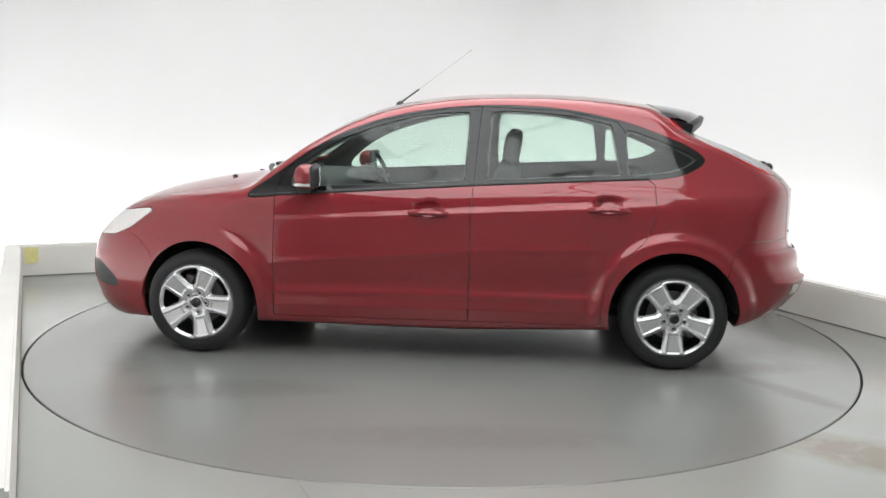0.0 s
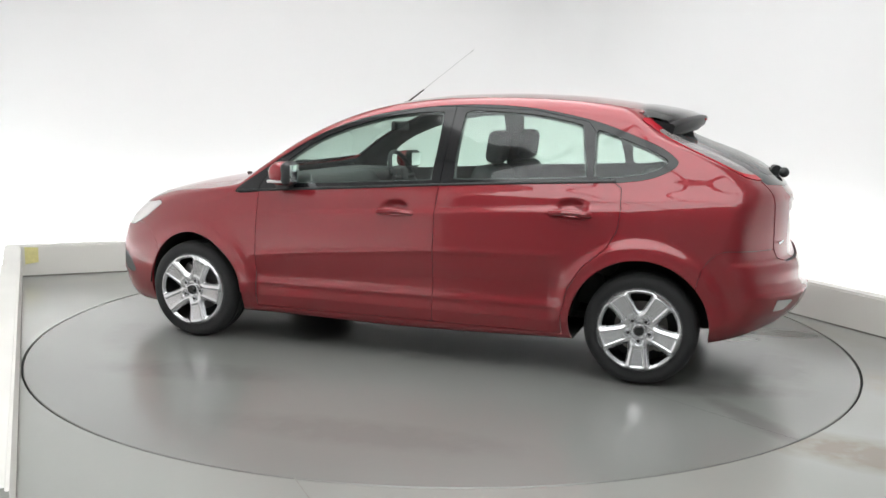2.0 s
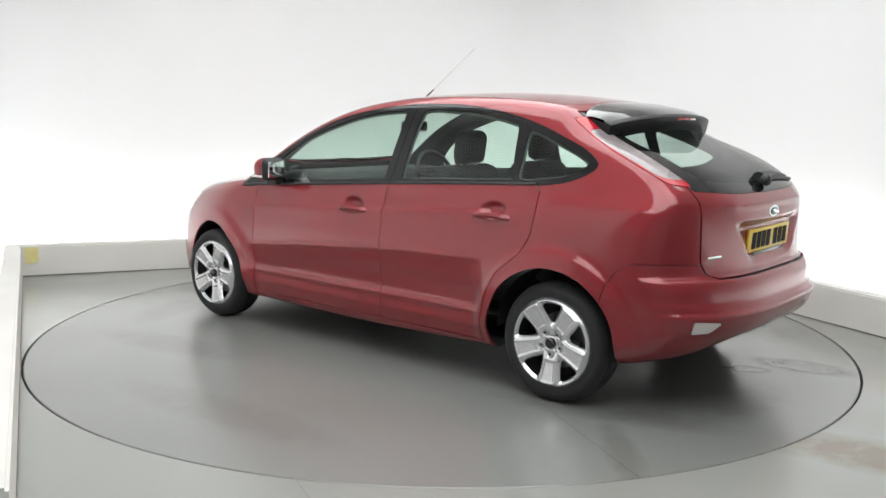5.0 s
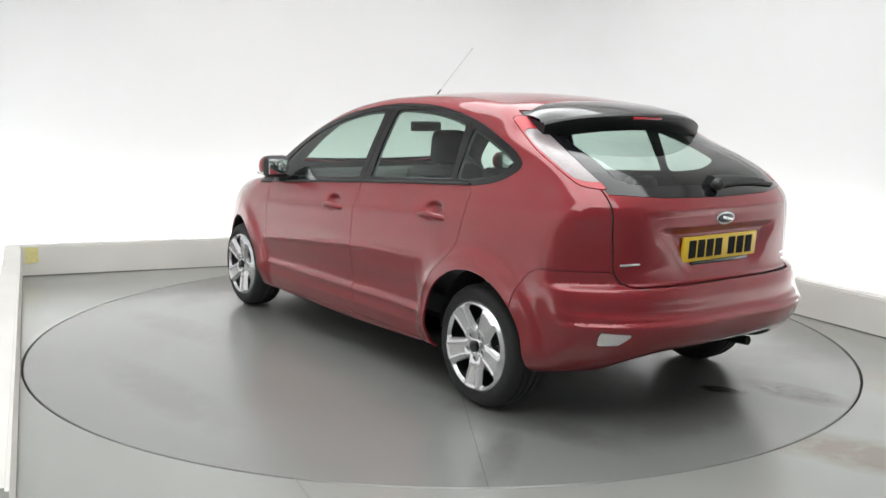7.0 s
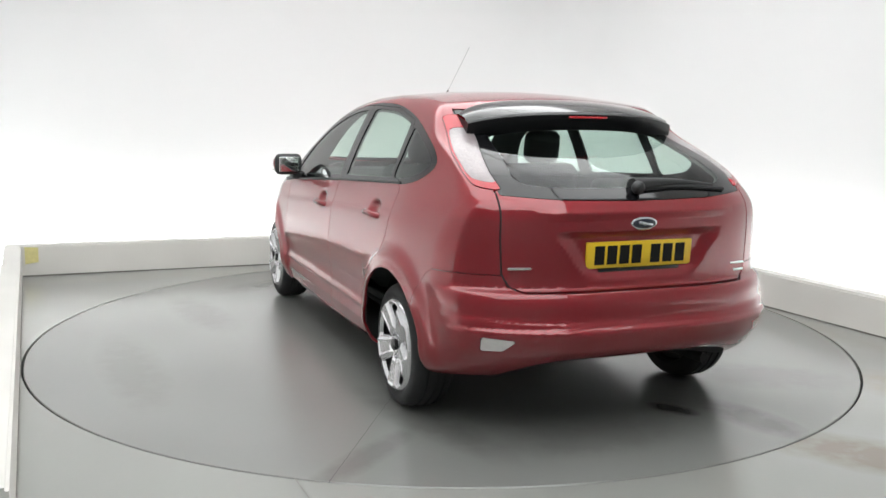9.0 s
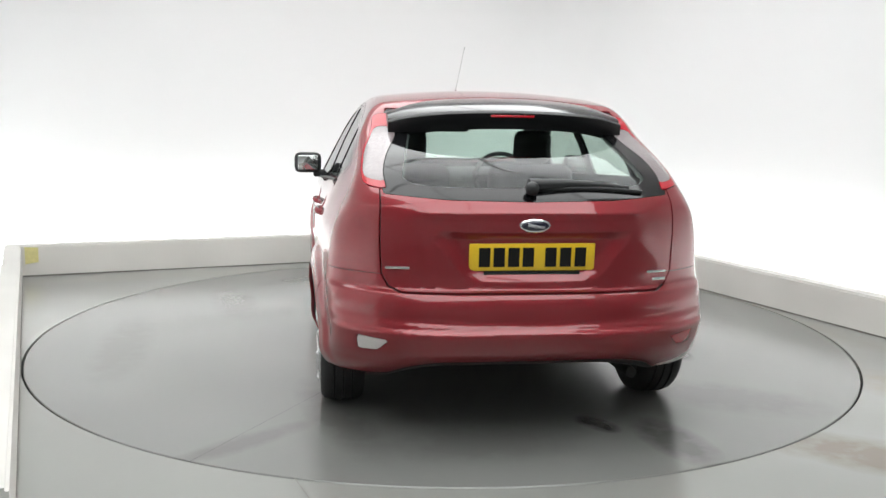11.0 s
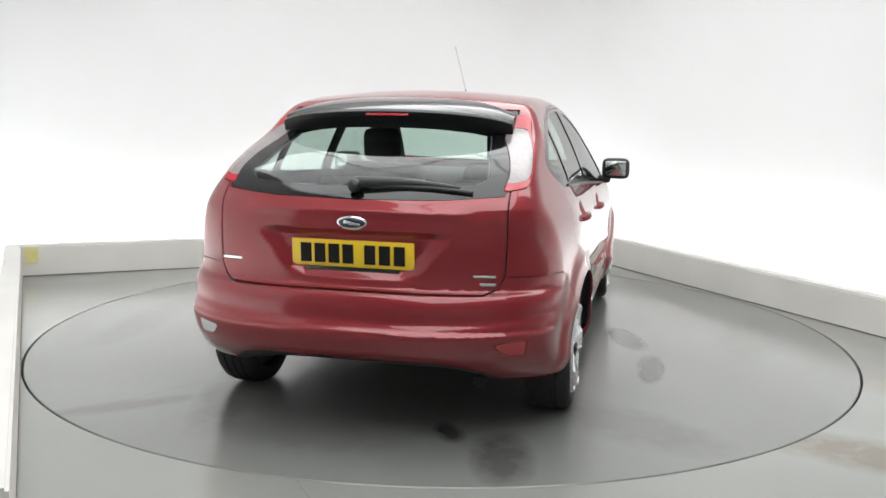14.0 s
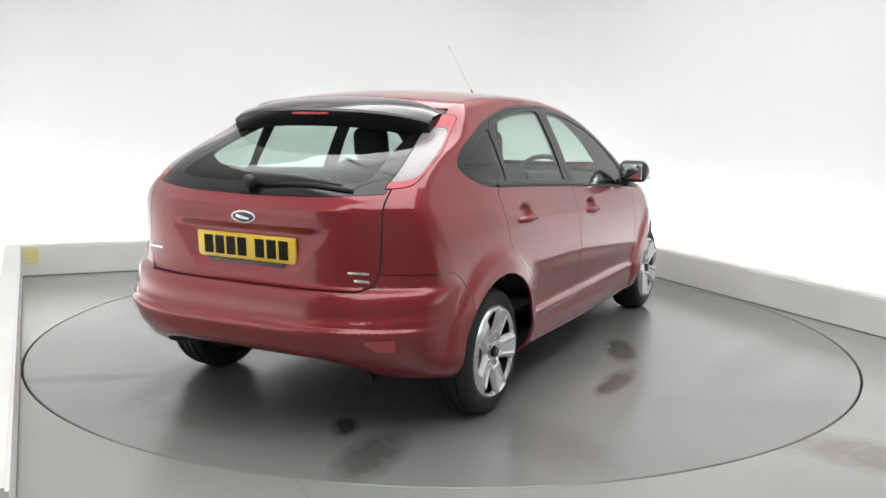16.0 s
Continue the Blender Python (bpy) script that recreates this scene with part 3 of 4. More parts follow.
TAILGATE = np.array([(-0.54, 0.630), (0.54, 0.630), (0.585, 0.648), (0.612, 0.70), (0.618, 0.85), (0.614, 1.0), (0.612, 1.04), (0.55, 1.36), (-0.55, 1.36), (-0.612, 1.04), (-0.614, 1.0), (-0.618, 0.85), (-0.612, 0.70), (-0.585, 0.648)]) + np.array((0.0, 0.020))
REAR_SCREEN = np.array([(0.0, 0.992), (0.35, 0.998), (0.598, 1.015), (0.606, 1.04), (0.545, 1.37), (-0.545, 1.37), (-0.606, 1.04), (-0.598, 1.015), (-0.35, 0.998)]) + np.array((0.0, 0.020))
REAR_PANE = curve2([(0.0, 1.045), (0.40, 1.05), (0.51, 1.075), (0.505, 1.13), (0.44, 1.30), (0.38, 1.36), (0.0, 1.36), (-0.38, 1.36), (-0.44, 1.30), (-0.505, 1.13), (-0.51, 1.075), (-0.40, 1.05)], 4) + np.array((0.0, 0.018))
REVERSE_LAMP = [(0.712, 0.474), (0.585, 0.464), (0.630, 0.416), (0.705, 0.412)]


LAMP = curve2([(-0.248, 1.350), (-0.268, 1.305), (-0.333, 1.212), (-0.400, 1.148), (-0.463, 1.094), (-0.510, 1.066), (-0.600, 1.054), (-0.605, 1.066), (-0.545, 1.125), (-0.440, 1.240), (-0.352, 1.340), (-0.335, 1.355)], 4)
LAMP_LENS = curve2([(-0.296, 1.286), (-0.344, 1.214), (-0.410, 1.152), (-0.472, 1.102), (-0.530, 1.086), (-0.586, 1.086), (-0.546, 1.130), (-0.444, 1.242), (-0.402, 1.286), (-0.350, 1.298)], 4)


def lamp_edge(P, outline):
    """How far a point lies outside an outline on the corner of the tail, seen from behind and beside."""
    return both(poly(0.586 * P[:, 0] + 0.81 * np.abs(P[:, 1]), P[:, 2], outline), P[:, 0] + 1.15)


def car_body(car):
    net = body_skin()
    full = net
    ay = lambda P: np.abs(P[:, 1])
    sides = ((1, "left"), (-1, "right"))

    def only(P, s):
        return -s * P[:, 1]

    under, net = carve(net, lambda P: P[:, 2] - belly(P[:, 0]) - 0.040 * np.clip(1.15 - (ay(P) / 0.56) ** 4, 0, 1) * np.clip((-1.62 - P[:, 0]) / 0.25, 0, 1) - 0.006)
    for wx, wz in WHEELS:
        _, net = carve(net, lambda P: both(np.hypot(P[:, 0] - wx, P[:, 2] - wz) - 0.348, 0.45 - ay(P)))
        _, under = carve(under, lambda P: both(np.hypot(P[:, 0] - wx, P[:, 2] - wz) - 0.348, 0.45 - ay(P)))
    net_part("underbody", under, "liner", car, "black underbody")
    # rear lamps
    for s, _ in sides:
        lamp, net = carve(net, lambda P: both(lamp_edge(P, LAMP), only(P, s)), 0.003)
        white, red = carve(lamp, lambda P: lamp_edge(P, LAMP_LENS), 0.0012)
        holder = net_part("tail_light", red, "red_lens", car, "red rear lamp surround", 0.02, 0.002)
        net_part("lens", white, "tail_lens", holder, "clear silvery lamp lens", 0.015, 0.001)
    # tailgate with its window
    gate, net = carve(net, lambda P: both(poly(P[:, 1], P[:, 2], TAILGATE), P[:, 0] + 1.2), 0.007)
    screen, gate = carve(gate, lambda P: poly(P[:, 1], P[:, 2], REAR_SCREEN), 0.002)
    pane, rim = carve(screen, lambda P: poly(P[:, 1], P[:, 2], REAR_PANE))
    gate_ob = net_part("tailgate", gate, "paint", car, "red metallic tailgate", 0.012)
    net_part("rear_window_border", rim, "frit", gate_ob, "black glass border", 0.004)
    net_part("rear_window", pane, "rear_pane", gate_ob, "tinted rear window glass").visible_shadow = False
    # rear bumper and its lamps
    bumper, net = carve(net, lambda P: both(P[:, 0] + np.interp(P[:, 2], [0.45, 0.55, 0.62, 0.67, 0.70, 0.72], [1.570, 1.585, 1.605, 1.635, 1.67, 1.72]), P[:, 2] - 0.715), 0.003)
    glow = []
    for s, _ in sides:
        lamp, bumper = carve(bumper, lambda P: poly(P[:, 1] * s, P[:, 2], REVERSE_LAMP), 0.002)
        glow.append(lamp)
    bumper_ob = net_part("rear_bumper", bumper, "paint", car, "red metallic rear bumper", 0.012)
    net_part("reversing_light", glow[0], "lens", bumper_ob, "clear reversing light", 0.02)
    net_part("fog_light", glow[1], "dim_red_lens", bumper_ob, "red rear fog light", 0.02)
    # side windows and doors
    windows = (("front_window", FRONT_GLASS), ("rear_window", REAR_GLASS), ("quarter_window", QUARTER_GLASS))
    for s, _ in sides:
        surround, net = carve(net, lambda P: both(poly(P[:, 0], P[:, 2], DLO), 0.45 - s * P[:, 1]), 0.0016)
        panes = []
        for nm, outline in windows:
            p, surround = carve(surround, lambda P: poly(P[:, 0], P[:, 2], outline))
            panes.append((nm, p))
        door_obs = []
        for nm, outline in (("front_door", FRONT_DOOR), ("rear_door", REAR_DOOR)):
            lower, net = carve(net, lambda P: both(poly(P[:, 0], P[:, 2], outline), 0.45 - s * P[:, 1]), 0.0036)
            door_obs.append(net_part(nm, lower, "paint", car, "red metallic " + nm.replace("_", " "), 0.012))
        rim, rest = carve(surround, lambda P: poly(P[:, 0], P[:, 2], FRONT_DOOR), 0.003)
        net_part("window_frame", rim, "frit", door_obs[0], "black window frame", 0.006)
        rim, rest = carve(rest, lambda P: poly(P[:, 0], P[:, 2], REAR_DOOR), 0.003)
        net_part("window_frame", rim, "frit", door_obs[1], "black window frame", 0.006)
        net_part("pillar_trim", rest, "frit", car, "black pillar trim", 0.006)
        for (nm, p), holder in zip(panes, (*door_obs, car)):
            net_part(nm, p, "pane", holder, "greenish tinted glass", 0, -0.004).visible_shadow = False
        # black strip along the belt line
        bm = bmesh.new()
        pts = []
        for x in np.linspace(1.0, -1.16, 40):
            z = float(np.interp(-x, [-1.0, -0.52, 0.23, 0.72, 1.16], [0.900, 0.931, 0.982, 1.011, 1.034]))
            pts.append((x, s * (float(side_width(np.array([x]), np.array([z]))[0]) + 0.001), z))
        tube(bm, pts, 0.008, 6)
        part("belt_strip", bm, "black_trim", car, "black rubber belt strip")
        for x, hz, holder in ((0.017, 0.840, door_obs[0]), (-0.945, 0.880, door_obs[1])):
            yw = float(side_width(np.array([x + 0.1]), np.array([hz]))[0])
            bm = bmesh.new()
            n = 14
            pts = [(x + 0.105 - 0.21 * k / n, s * (yw + 0.026 - 0.030 * abs(2 * k / n - 1) ** 4), hz - 0.008 - 0.010 * abs(2 * k / n - 1) ** 2) for k in range(n + 1)]
            tube(bm, pts, 0.015, 8)
            part("door_handle", bm, "paint", holder, "red door handle")
    # nose
    for s, _ in sides:
        lamp, net = carve(net, lambda P: both(poly(P[:, 0], P[:, 2], [(2.01, 0.625), (1.95, 0.76), (1.63, 0.805), (1.60, 0.790), (1.74, 0.690), (1.86, 0.640)]), 0.38 - s * P[:, 1]), 0.004)
        net_part("headlight", lamp, "lens", car, "clear headlight lens", 0.02)
    nose_net, net = carve(net, lambda P: both(np.interp(P[:, 2], [0.42, 0.55, 0.62, 0.66], [1.56, 1.60, 1.66, 1.74]) - P[:, 0], P[:, 2] - 0.66), 0.002)
    for s, _ in sides:
        fog, nose_net = carve(nose_net, lambda P: both(poly(P[:, 0], P[:, 2], curve2([(2.06, 0.475), (2.06, 0.36), (1.90, 0.335), (1.83, 0.36), (1.93, 0.45)], 4)), 0.3 - s * P[:, 1]))
        net_part("fog_lamp_trim", fog, "black_trim", car, "black fog lamp surround", 0.02, -0.006)
    grille, nose_net = carve(nose_net, lambda P: both(np.abs(P[:, 1]) - 0.48, P[:, 2] - 0.46, 0.24 - P[:, 2], 1.9 - P[:, 0]))
    net_part("front_bumper", nose_net, "paint", car, "red metallic front bumper", 0.012)
    net_part("grille", grille, "black_trim", car, "black lower grille", 0.01, -0.01)
    shield, net = carve(net, lambda P: both(P[:, 0] - 1.03 + 0.14 * (P[:, 1] / 0.65) ** 2, 0.27 - P[:, 0], ay(P) - np.interp(P[:, 0], [0.25, 0.98], [0.545, 0.665]), 0.9 - P[:, 2]), 0.003)
    shield, border = carve(shield, lambda P: both(P[:, 0] - 0.99 + 0.09 * (P[:, 1] / 0.65) ** 2, 0.335 - P[:, 0], ay(P) - np.interp(P[:, 0], [0.25, 0.98], [0.500, 0.615])))
    screen_ob = net_part("windscreen", shield, "pane", car, "clear windscreen")
    screen_ob.visible_shadow = False
    net_part("windscreen_border", border, "frit", screen_ob, "black glass border", 0.004)
    bonnet, net = carve(net, lambda P: both(1.06 - 0.14 * (P[:, 1] / 0.65) ** 2 - P[:, 0], P[:, 0] - 1.98 + 0.3 * (P[:, 1] / 0.6) ** 2, ay(P) - 0.63, 0.6 - P[:, 2]), 0.005)
    net_part("bonnet", bonnet, "paint", car, "red metallic bonnet", 0.012)
    net_part("body_shell", net, "paint", car, "red metallic body shell with roof and wings", 0.012)
    # cabin lining behind the skin, open at the windows
    lining = carve(full, lambda P: 0.30 - P[:, 2])[0]
    for nm, outline in windows:
        _, lining = carve(lining, lambda P: both(poly(P[:, 0], P[:, 2], outline) + 0.010, 0.45 - ay(P)))
    _, lining = carve(lining, lambda P: both(poly(P[:, 1], P[:, 2], REAR_PANE) + 0.006, P[:, 0] + 1.2))
    _, lining = carve(lining, lambda P: both(P[:, 0] - 1.01 + 0.09 * (P[:, 1] / 0.65) ** 2, 0.29 - P[:, 0], ay(P) - np.interp(P[:, 0], [0.25, 0.98], [0.490, 0.605]), 0.9 - P[:, 2]))
    for wx, wz in WHEELS:
        _, lining = carve(lining, lambda P: both(np.hypot(P[:, 0] - wx, P[:, 2] - wz) - 0.36, 0.45 - ay(P)))
    net_part("cabin_lining", lining, "headlining", car, "grey cabin lining", 0, -0.016)


def wheel_net():
    """The pressed silver wheel cover: a dished disc with five broad spokes."""
    nr, na, R = 56, 300, 0.219
    r = np.linspace(0.0, R, nr + 1)[1:]
    a = np.linspace(0, 2 * np.pi, na, endpoint=False)
    Rr, Aa = np.meshgrid(r, a, indexing="ij")
    P2 = np.stack([Rr * np.cos(Aa), Rr * np.sin(Aa)], -1).reshape(-1, 2)
    P2 = np.concatenate([P2, [[0, 0]]])
    T = []
    for i in range(nr - 1):
        for j in range(na):
            p, q, u, v = i * na + j, i * na + (j + 1) % na, (i + 1) * na + j, (i + 1) * na + (j + 1) % na
            T += [(p, u, v), (p, v, q)]
    T += [(len(P2) - 1, j, (j + 1) % na) for j in range(na)]
    rr, aa = np.hypot(*P2.T), np.arctan2(P2[:, 1], P2[:, 0])
    s = (aa + np.pi / 5 - np.pi / 2) % (2 * np.pi / 5) - np.pi / 5          # angle from the nearest spoke
    across, along = np.abs(rr * np.sin(s)), rr * np.cos(s)
    gap = np.pi / 5 - np.abs(s)                                            # angle from the middle of the opening
    u, v = rr * np.sin(gap), rr * np.cos(gap)
    half = 0.042 + 0.012 * np.clip((rr - 0.10) / 0.10, 0, 1)              # half the spoke's width
    edge = half - across
    h = -0.010 + 0.022 * np.clip((rr - 0.05) / 0.14, 0, 1) ** 1.3
    outer = np.clip((rr - 0.196) / 0.023, 0, 1)
    h = h - 0.024 * outer**2
    # each spoke has raised shoulders and a sunken face that ends short of the rim
    inset = np.clip(edge / 0.012, 0, 1) - np.clip((edge - 0.014) / 0.006, 0, 1) * np.clip((rr - 0.075) / 0.02, 0, 1) * np.clip((0.190 - along) / 0.006, 0, 1) * 0.55
    h += 0.010 * inset * np.clip((rr - 0.055) / 0.03, 0, 1) * np.clip((0.204 - rr) / 0.010, 0, 1)
    # the webs fall away into the openings
    web = np.clip(-edge / 0.016, 0, 1) * np.clip((rr - 0.07) / 0.02, 0, 1) * np.clip((0.203 - rr) / 0.016, 0, 1)
    h -= 0.022 * web
    # nut pockets round the hub, and the seat of the cap
    h -= 0.008 * np.exp(-(((along - 0.056) / 0.017) ** 2 + (across / 0.016) ** 2) ** 2)
    h -= 0.004 * np.exp(-((rr - 0.033) / 0.005) ** 2)
    P = np.stack([P2[:, 0], h, P2[:, 1]], -1)
    T = np.array(T)
    N = np.zeros_like(P)
    fn = np.cross(P[T[:, 1]] - P[T[:, 0]], P[T[:, 2]] - P[T[:, 0]])
    if fn[:, 1].sum() < 0:
        T = T[:, ::-1]
        fn = -fn
    for k in range(3):
        np.add.at(N, T[:, k], fn)
    N /= np.maximum(np.linalg.norm(N, axis=1), 1e-12)[:, None]
    # rounded openings between the spokes
    side = np.cos(np.pi / 5) * u - np.sin(np.pi / 5) * v + half + 0.009
    hole = smax(smax(side, 0.093 - v, 0.022), rr - 0.190, 0.016)
    return cut((P, N, T), hole)[1]


def wheel(car, cover, x, s, turn, half):
    y = half * s
    flip = Matrix.Translation((x, y, 0.291)) @ Matrix.Rotation(0 if s > 0 else math.pi, 4, "Z") @ Matrix.Rotation(turn, 4, "Y")
    wh = new("wheel")
    wh.parent = car
    tagged(wh, "road wheel with five-spoke silver cover")
    # tyre
    bm = bmesh.new()
    prof = [(0.206, -0.022), (0.216, -0.008), (0.232, 0.000), (0.252, 0.001), (0.268, -0.006), (0.280, -0.020), (0.287, -0.040)]
    prof += [(0.290, -0.055), (0.283, -0.058), (0.283, -0.066), (0.290, -0.069), (0.291, -0.095), (0.284, -0.098), (0.284, -0.106), (0.291, -0.109), (0.290, -0.135), (0.283, -0.138), (0.283, -0.146), (0.290, -0.149)]
    prof += [(0.286, -0.168), (0.276, -0.188), (0.255, -0.200), (0.220, -0.198), (0.205, -0.180)]
    lathe(bm, prof, 72)
    ob = part("tyre", bm, "rubber", wh, "black rubber tyre")
    ob.matrix_basis = flip
    # rim barrel, brake and hub behind the cover
    bm = bmesh.new()
    lathe(bm, [(0.207, -0.024), (0.203, -0.05), (0.195, -0.17), (0.10, -0.17), (0.001, -0.17)], 40)
    ob = part("rim", bm, "black_trim", wh, "dark steel rim")
    ob.matrix_basis = flip
    bm = bmesh.new()
    lathe(bm, [(0.001, -0.075), (0.07, -0.075), (0.075, -0.085), (0.135, -0.085), (0.135, -0.105), (0.07, -0.11)], 40)
    box(bm, 0.10, -0.08, 0.05, 0.05, 0.05, 0.13, 0.01)
    ob = part("brake_disc", bm, "steel", wh, "grey steel brake disc")
    ob.matrix_basis = flip
    ob = net_part("wheel_cover", cover, "silver", wh, "silver five-spoke wheel cover")
    ob.matrix_basis = flip
    bm = bmesh.new()
    lathe(bm, [(0.001, 0.013), (0.020, 0.012), (0.026, 0.006), (0.027, -0.01)], 24)
    ob = part("centre_cap", bm, "gloss_black", wh, "dark centre cap")
    ob.matrix_basis = flip
    for k in range(5):
        a = math.pi / 2 + 2 * math.pi * k / 5
        bm = bmesh.new()
        lathe(bm, [(0.0075, -0.010), (0.0085, -0.002), (0.0115, -0.001), (0.0125, -0.004), (0.0125, -0.02)], 12, at=(0.056 * math.cos(a), 0, 0.056 * math.sin(a)))
        ob = part("wheel_nut", bm, "silver", wh, "silver wheel nut with a dark socket")
        ob.matrix_basis = flip
        bm = bmesh.new()
        lathe(bm, [(0.0001, -0.008), (0.0078, -0.008)], 10, at=(0.056 * math.cos(a), 0, 0.056 * math.sin(a)))
        part("socket", bm, "gap", ob)
    # the arch liner
    bm = bmesh.new()
    lathe(bm, [(0.352, -0.005 * s), (0.36, -0.04 * s), (0.36, -0.30 * s), (0.05, -0.31 * s)], 40, at=(x + (-0.012 if x > 0 else 0.008), s * (half - 0.055), 0.300), a0=0.0, a1=math.pi)
    part("arch_liner", bm, "liner", car, "black wheel arch liner")


def car_details(car):
    # spoiler
    n = 28
    profs = []
    for k in range(n + 1):
        y = -0.548 + 1.096 * k / n
        u = abs(y) / 0.548
        xr = -1.545 + 0.13 * u**2.5
        zr = 1.376 - 0.030 * u**2 - 0.02 * u**6
        xf = -1.22 - 0.05 * u**6
        zf = float(roof_line(np.array([xf]))[0]) - 0.115 * y * y + 0.003 - 0.035 * u**5
        xm = (xf + xr) / 2
        zm = (zf + zr) / 2 + 0.010
        th = 0.082 + 0.022 * u**4
        profs.append((y, [(xf, zf), ((xf + xm) / 2, (zf + zm) / 2 + 0.004), (xm, zm), ((xm + xr) / 2, (zm + zr) / 2 + 0.003), (xr + 0.03, zr + 0.002)],
                      [(xr + 0.0298, zr + 0.0018), (xr + 0.012, zr - 0.001), (xr, zr - 0.010), (xr + 0.012, zr - th * 0.6), (xr + 0.05, zr - th), (xm + 0.02, zm - 0.075), (xf, zf - 0.03), (xf, zf - 0.001)]))

    def skin(k, material, parent, label):
        bm = bmesh.new()
        rings = [[bm.verts.new((a, p[0], b)) for a, b in p[k]] for p in profs]
        for a, b in zip(rings, rings[1:]):
            for j in range(len(a) - 1):
                bm.faces.new((a[j], a[j + 1], b[j + 1], b[j]))
        if k == 2:
            bm.faces.new(rings[0])
            bm.faces.new(rings[-1][::-1])
        return part("spoiler" if k == 1 else "spoiler_underside", bm, material, parent, label)

    sp = skin(1, "gloss_black", car, "gloss black roof spoiler")
    skin(2, "spoiler_black", sp, "dull black underside")
    bm = bmesh.new()
    box(bm, -1.538, 0, 1.352, 0.022, 0.20, 0.012, 0.004)
    part("brake_light", bm, "dim_red_lens", sp, "dark red high brake light")
    # rear wiper
    bm = bmesh.new()
    steps = 16
    for size, lift, back, y0, y1 in ((0.031, 0.010, -0.012, 0.010, -0.42), (0.012, -0.006, 0.006, -0.05, -0.475)):
        spine = []
        for k in range(steps + 1):
            f = k / steps
            z = 1.064 + lift - 0.010 * f + 0.010 * math.sin(math.pi * f)
            y = y0 + (y1 - y0) * f
            x = float(tail(np.array([z]))[0]) + 0.100 * (abs(y) / 0.62) ** 3.6 - 0.010 + back * (1 - f)
            spine.append((x, y, z))
        tube(bm, spine, size, 10, 0.009)
    bmesh.ops.create_uvsphere(bm, u_segments=12, v_segments=8, radius=0.029, matrix=Matrix.Translation((-1.975, 0.005, 1.066)))
    part("rear_wiper", bm, "black_trim", car, "black rear wiper")
    # number plate, with plain bars for its writing
    tilt = pose(-2.004, 0.003, 0.791, 0, -3, 0)
    bm = bmesh.new()
    box(bm, 0, 0, 0, 0.012, 0.52, 0.111, 0.003)
    plate = part("number_plate", bm, "plate", car, "yellow number plate")
    plate.matrix_basis = tilt
    for y in (0.198, 0.138, 0.078, 0.018, -0.075, -0.137, -0.199):
        bm = bmesh.new()
        box(bm, -0.0075, y, 0, 0.003, 0.046, 0.079)
        part("plate_bar", bm, "ink", plate, "plain black bar")
    bm = bmesh.new()
    box(bm, -0.004, 0, -0.064, 0.012, 0.40, 0.016, 0.003)
    part("plate_holder", bm, "gloss_black", plate, "black plate holder edge")
    # badge and plain bright bars
    bm = bmesh.new()
    bmesh.ops.create_uvsphere(bm, u_segments=32, v_segments=12, radius=1)
    bmesh.ops.scale(bm, vec=(0.012, 0.072, 0.030), verts=bm.verts)
    bmesh.ops.translate(bm, vec=(-2.019, 0, 0.920), verts=bm.verts)
    badge = part("badge", bm, "chrome", car, "bright oval badge with dark blue centre")
    bm = bmesh.new()
    bmesh.ops.create_uvsphere(bm, u_segments=32, v_segments=12, radius=1)
    bmesh.ops.scale(bm, vec=(0.012, 0.060, 0.0225), verts=bm.verts)
    bmesh.ops.translate(bm, vec=(-2.0225, 0, 0.920), verts=bm.verts)
    part("badge_field", bm, "badge_blue", badge, "dark blue oval field")
    bm = bmesh.new()
    box(bm, -2.0335, 0.012, 0.922, 0.004, 0.040, 0.013, 0.0015, pose(0, 0, 0, 12, 0, 0))
    box(bm, -2.0335, -0.016, 0.917, 0.004, 0.044, 0.010, 0.0015, pose(0, 0, 0, 6, 0, 0))
    part("badge_bar", bm, "chrome", badge, "bright bar")
    for y, z, w, h in ((0.540, 0.745, 0.115, 0.011), (-0.535, 0.722, 0.095, 0.010), (-0.550, 0.690, 0.065, 0.012)):
        x = float(tail(np.array([z]))[0] + 0.100 * (abs(y) / 0.62) ** 3.6)
        bm = bmesh.new()
        box(bm, x - 0.003, y, z, 0.006, w, h, 0.002, pose(0, 0, 0, 0, 0, -12 if y > 0 else 12))
        part("name_bar", bm, "chrome", car, "bright plain lettering bar")
    # scuttle and front wipers
    for y0, y1 in ((0.10, 0.60), (-0.55, -0.02)):
        bm = bmesh.new()
        n = 10
        tube(bm, [(1.10 - 0.24 * ((y0 + (y1 - y0) * k / n) / 0.65) ** 2, y0 + (y1 - y0) * k / n, 1.022 - 0.05 * ((y0 + (y1 - y0) * k / n) / 0.65) ** 2) for k in range(n + 1)], 0.014, 6)
        part("front_wiper", bm, "black_trim", car, "black windscreen wiper")
    for y in (0.28, -0.28):
        bm = bmesh.new()
        box(bm, 1.28, y, float(roof_line(np.array([1.28]))[0]) - 0.115 * y * y + 0.004, 0.03, 0.02, 0.016, 0.006)
        part("washer_jet", bm, "black_trim", car, "black washer jet")
    # aerial
    bm = bmesh.new()
    lathe(bm, [(0.026, -0.004), (0.024, 0.008), (0.012, 0.020), (0.001, 0.024)], 16, "z", (0.30, 0, 1.410))
    aerial = part("aerial", bm, "black_trim", car, "black roof aerial base")
    bm = bmesh.new()
    tube(bm, [(0.30, 0, 1.42), (0.24, 0, 1.464), (0.18, 0, 1.508)], 0.0058, 8, 0.0046)
    part("aerial_stem", bm, "black_trim", aerial, "black flexible stem")
    # pale colour imitates the rod washing out before the bright wall
    bm = bmesh.new()
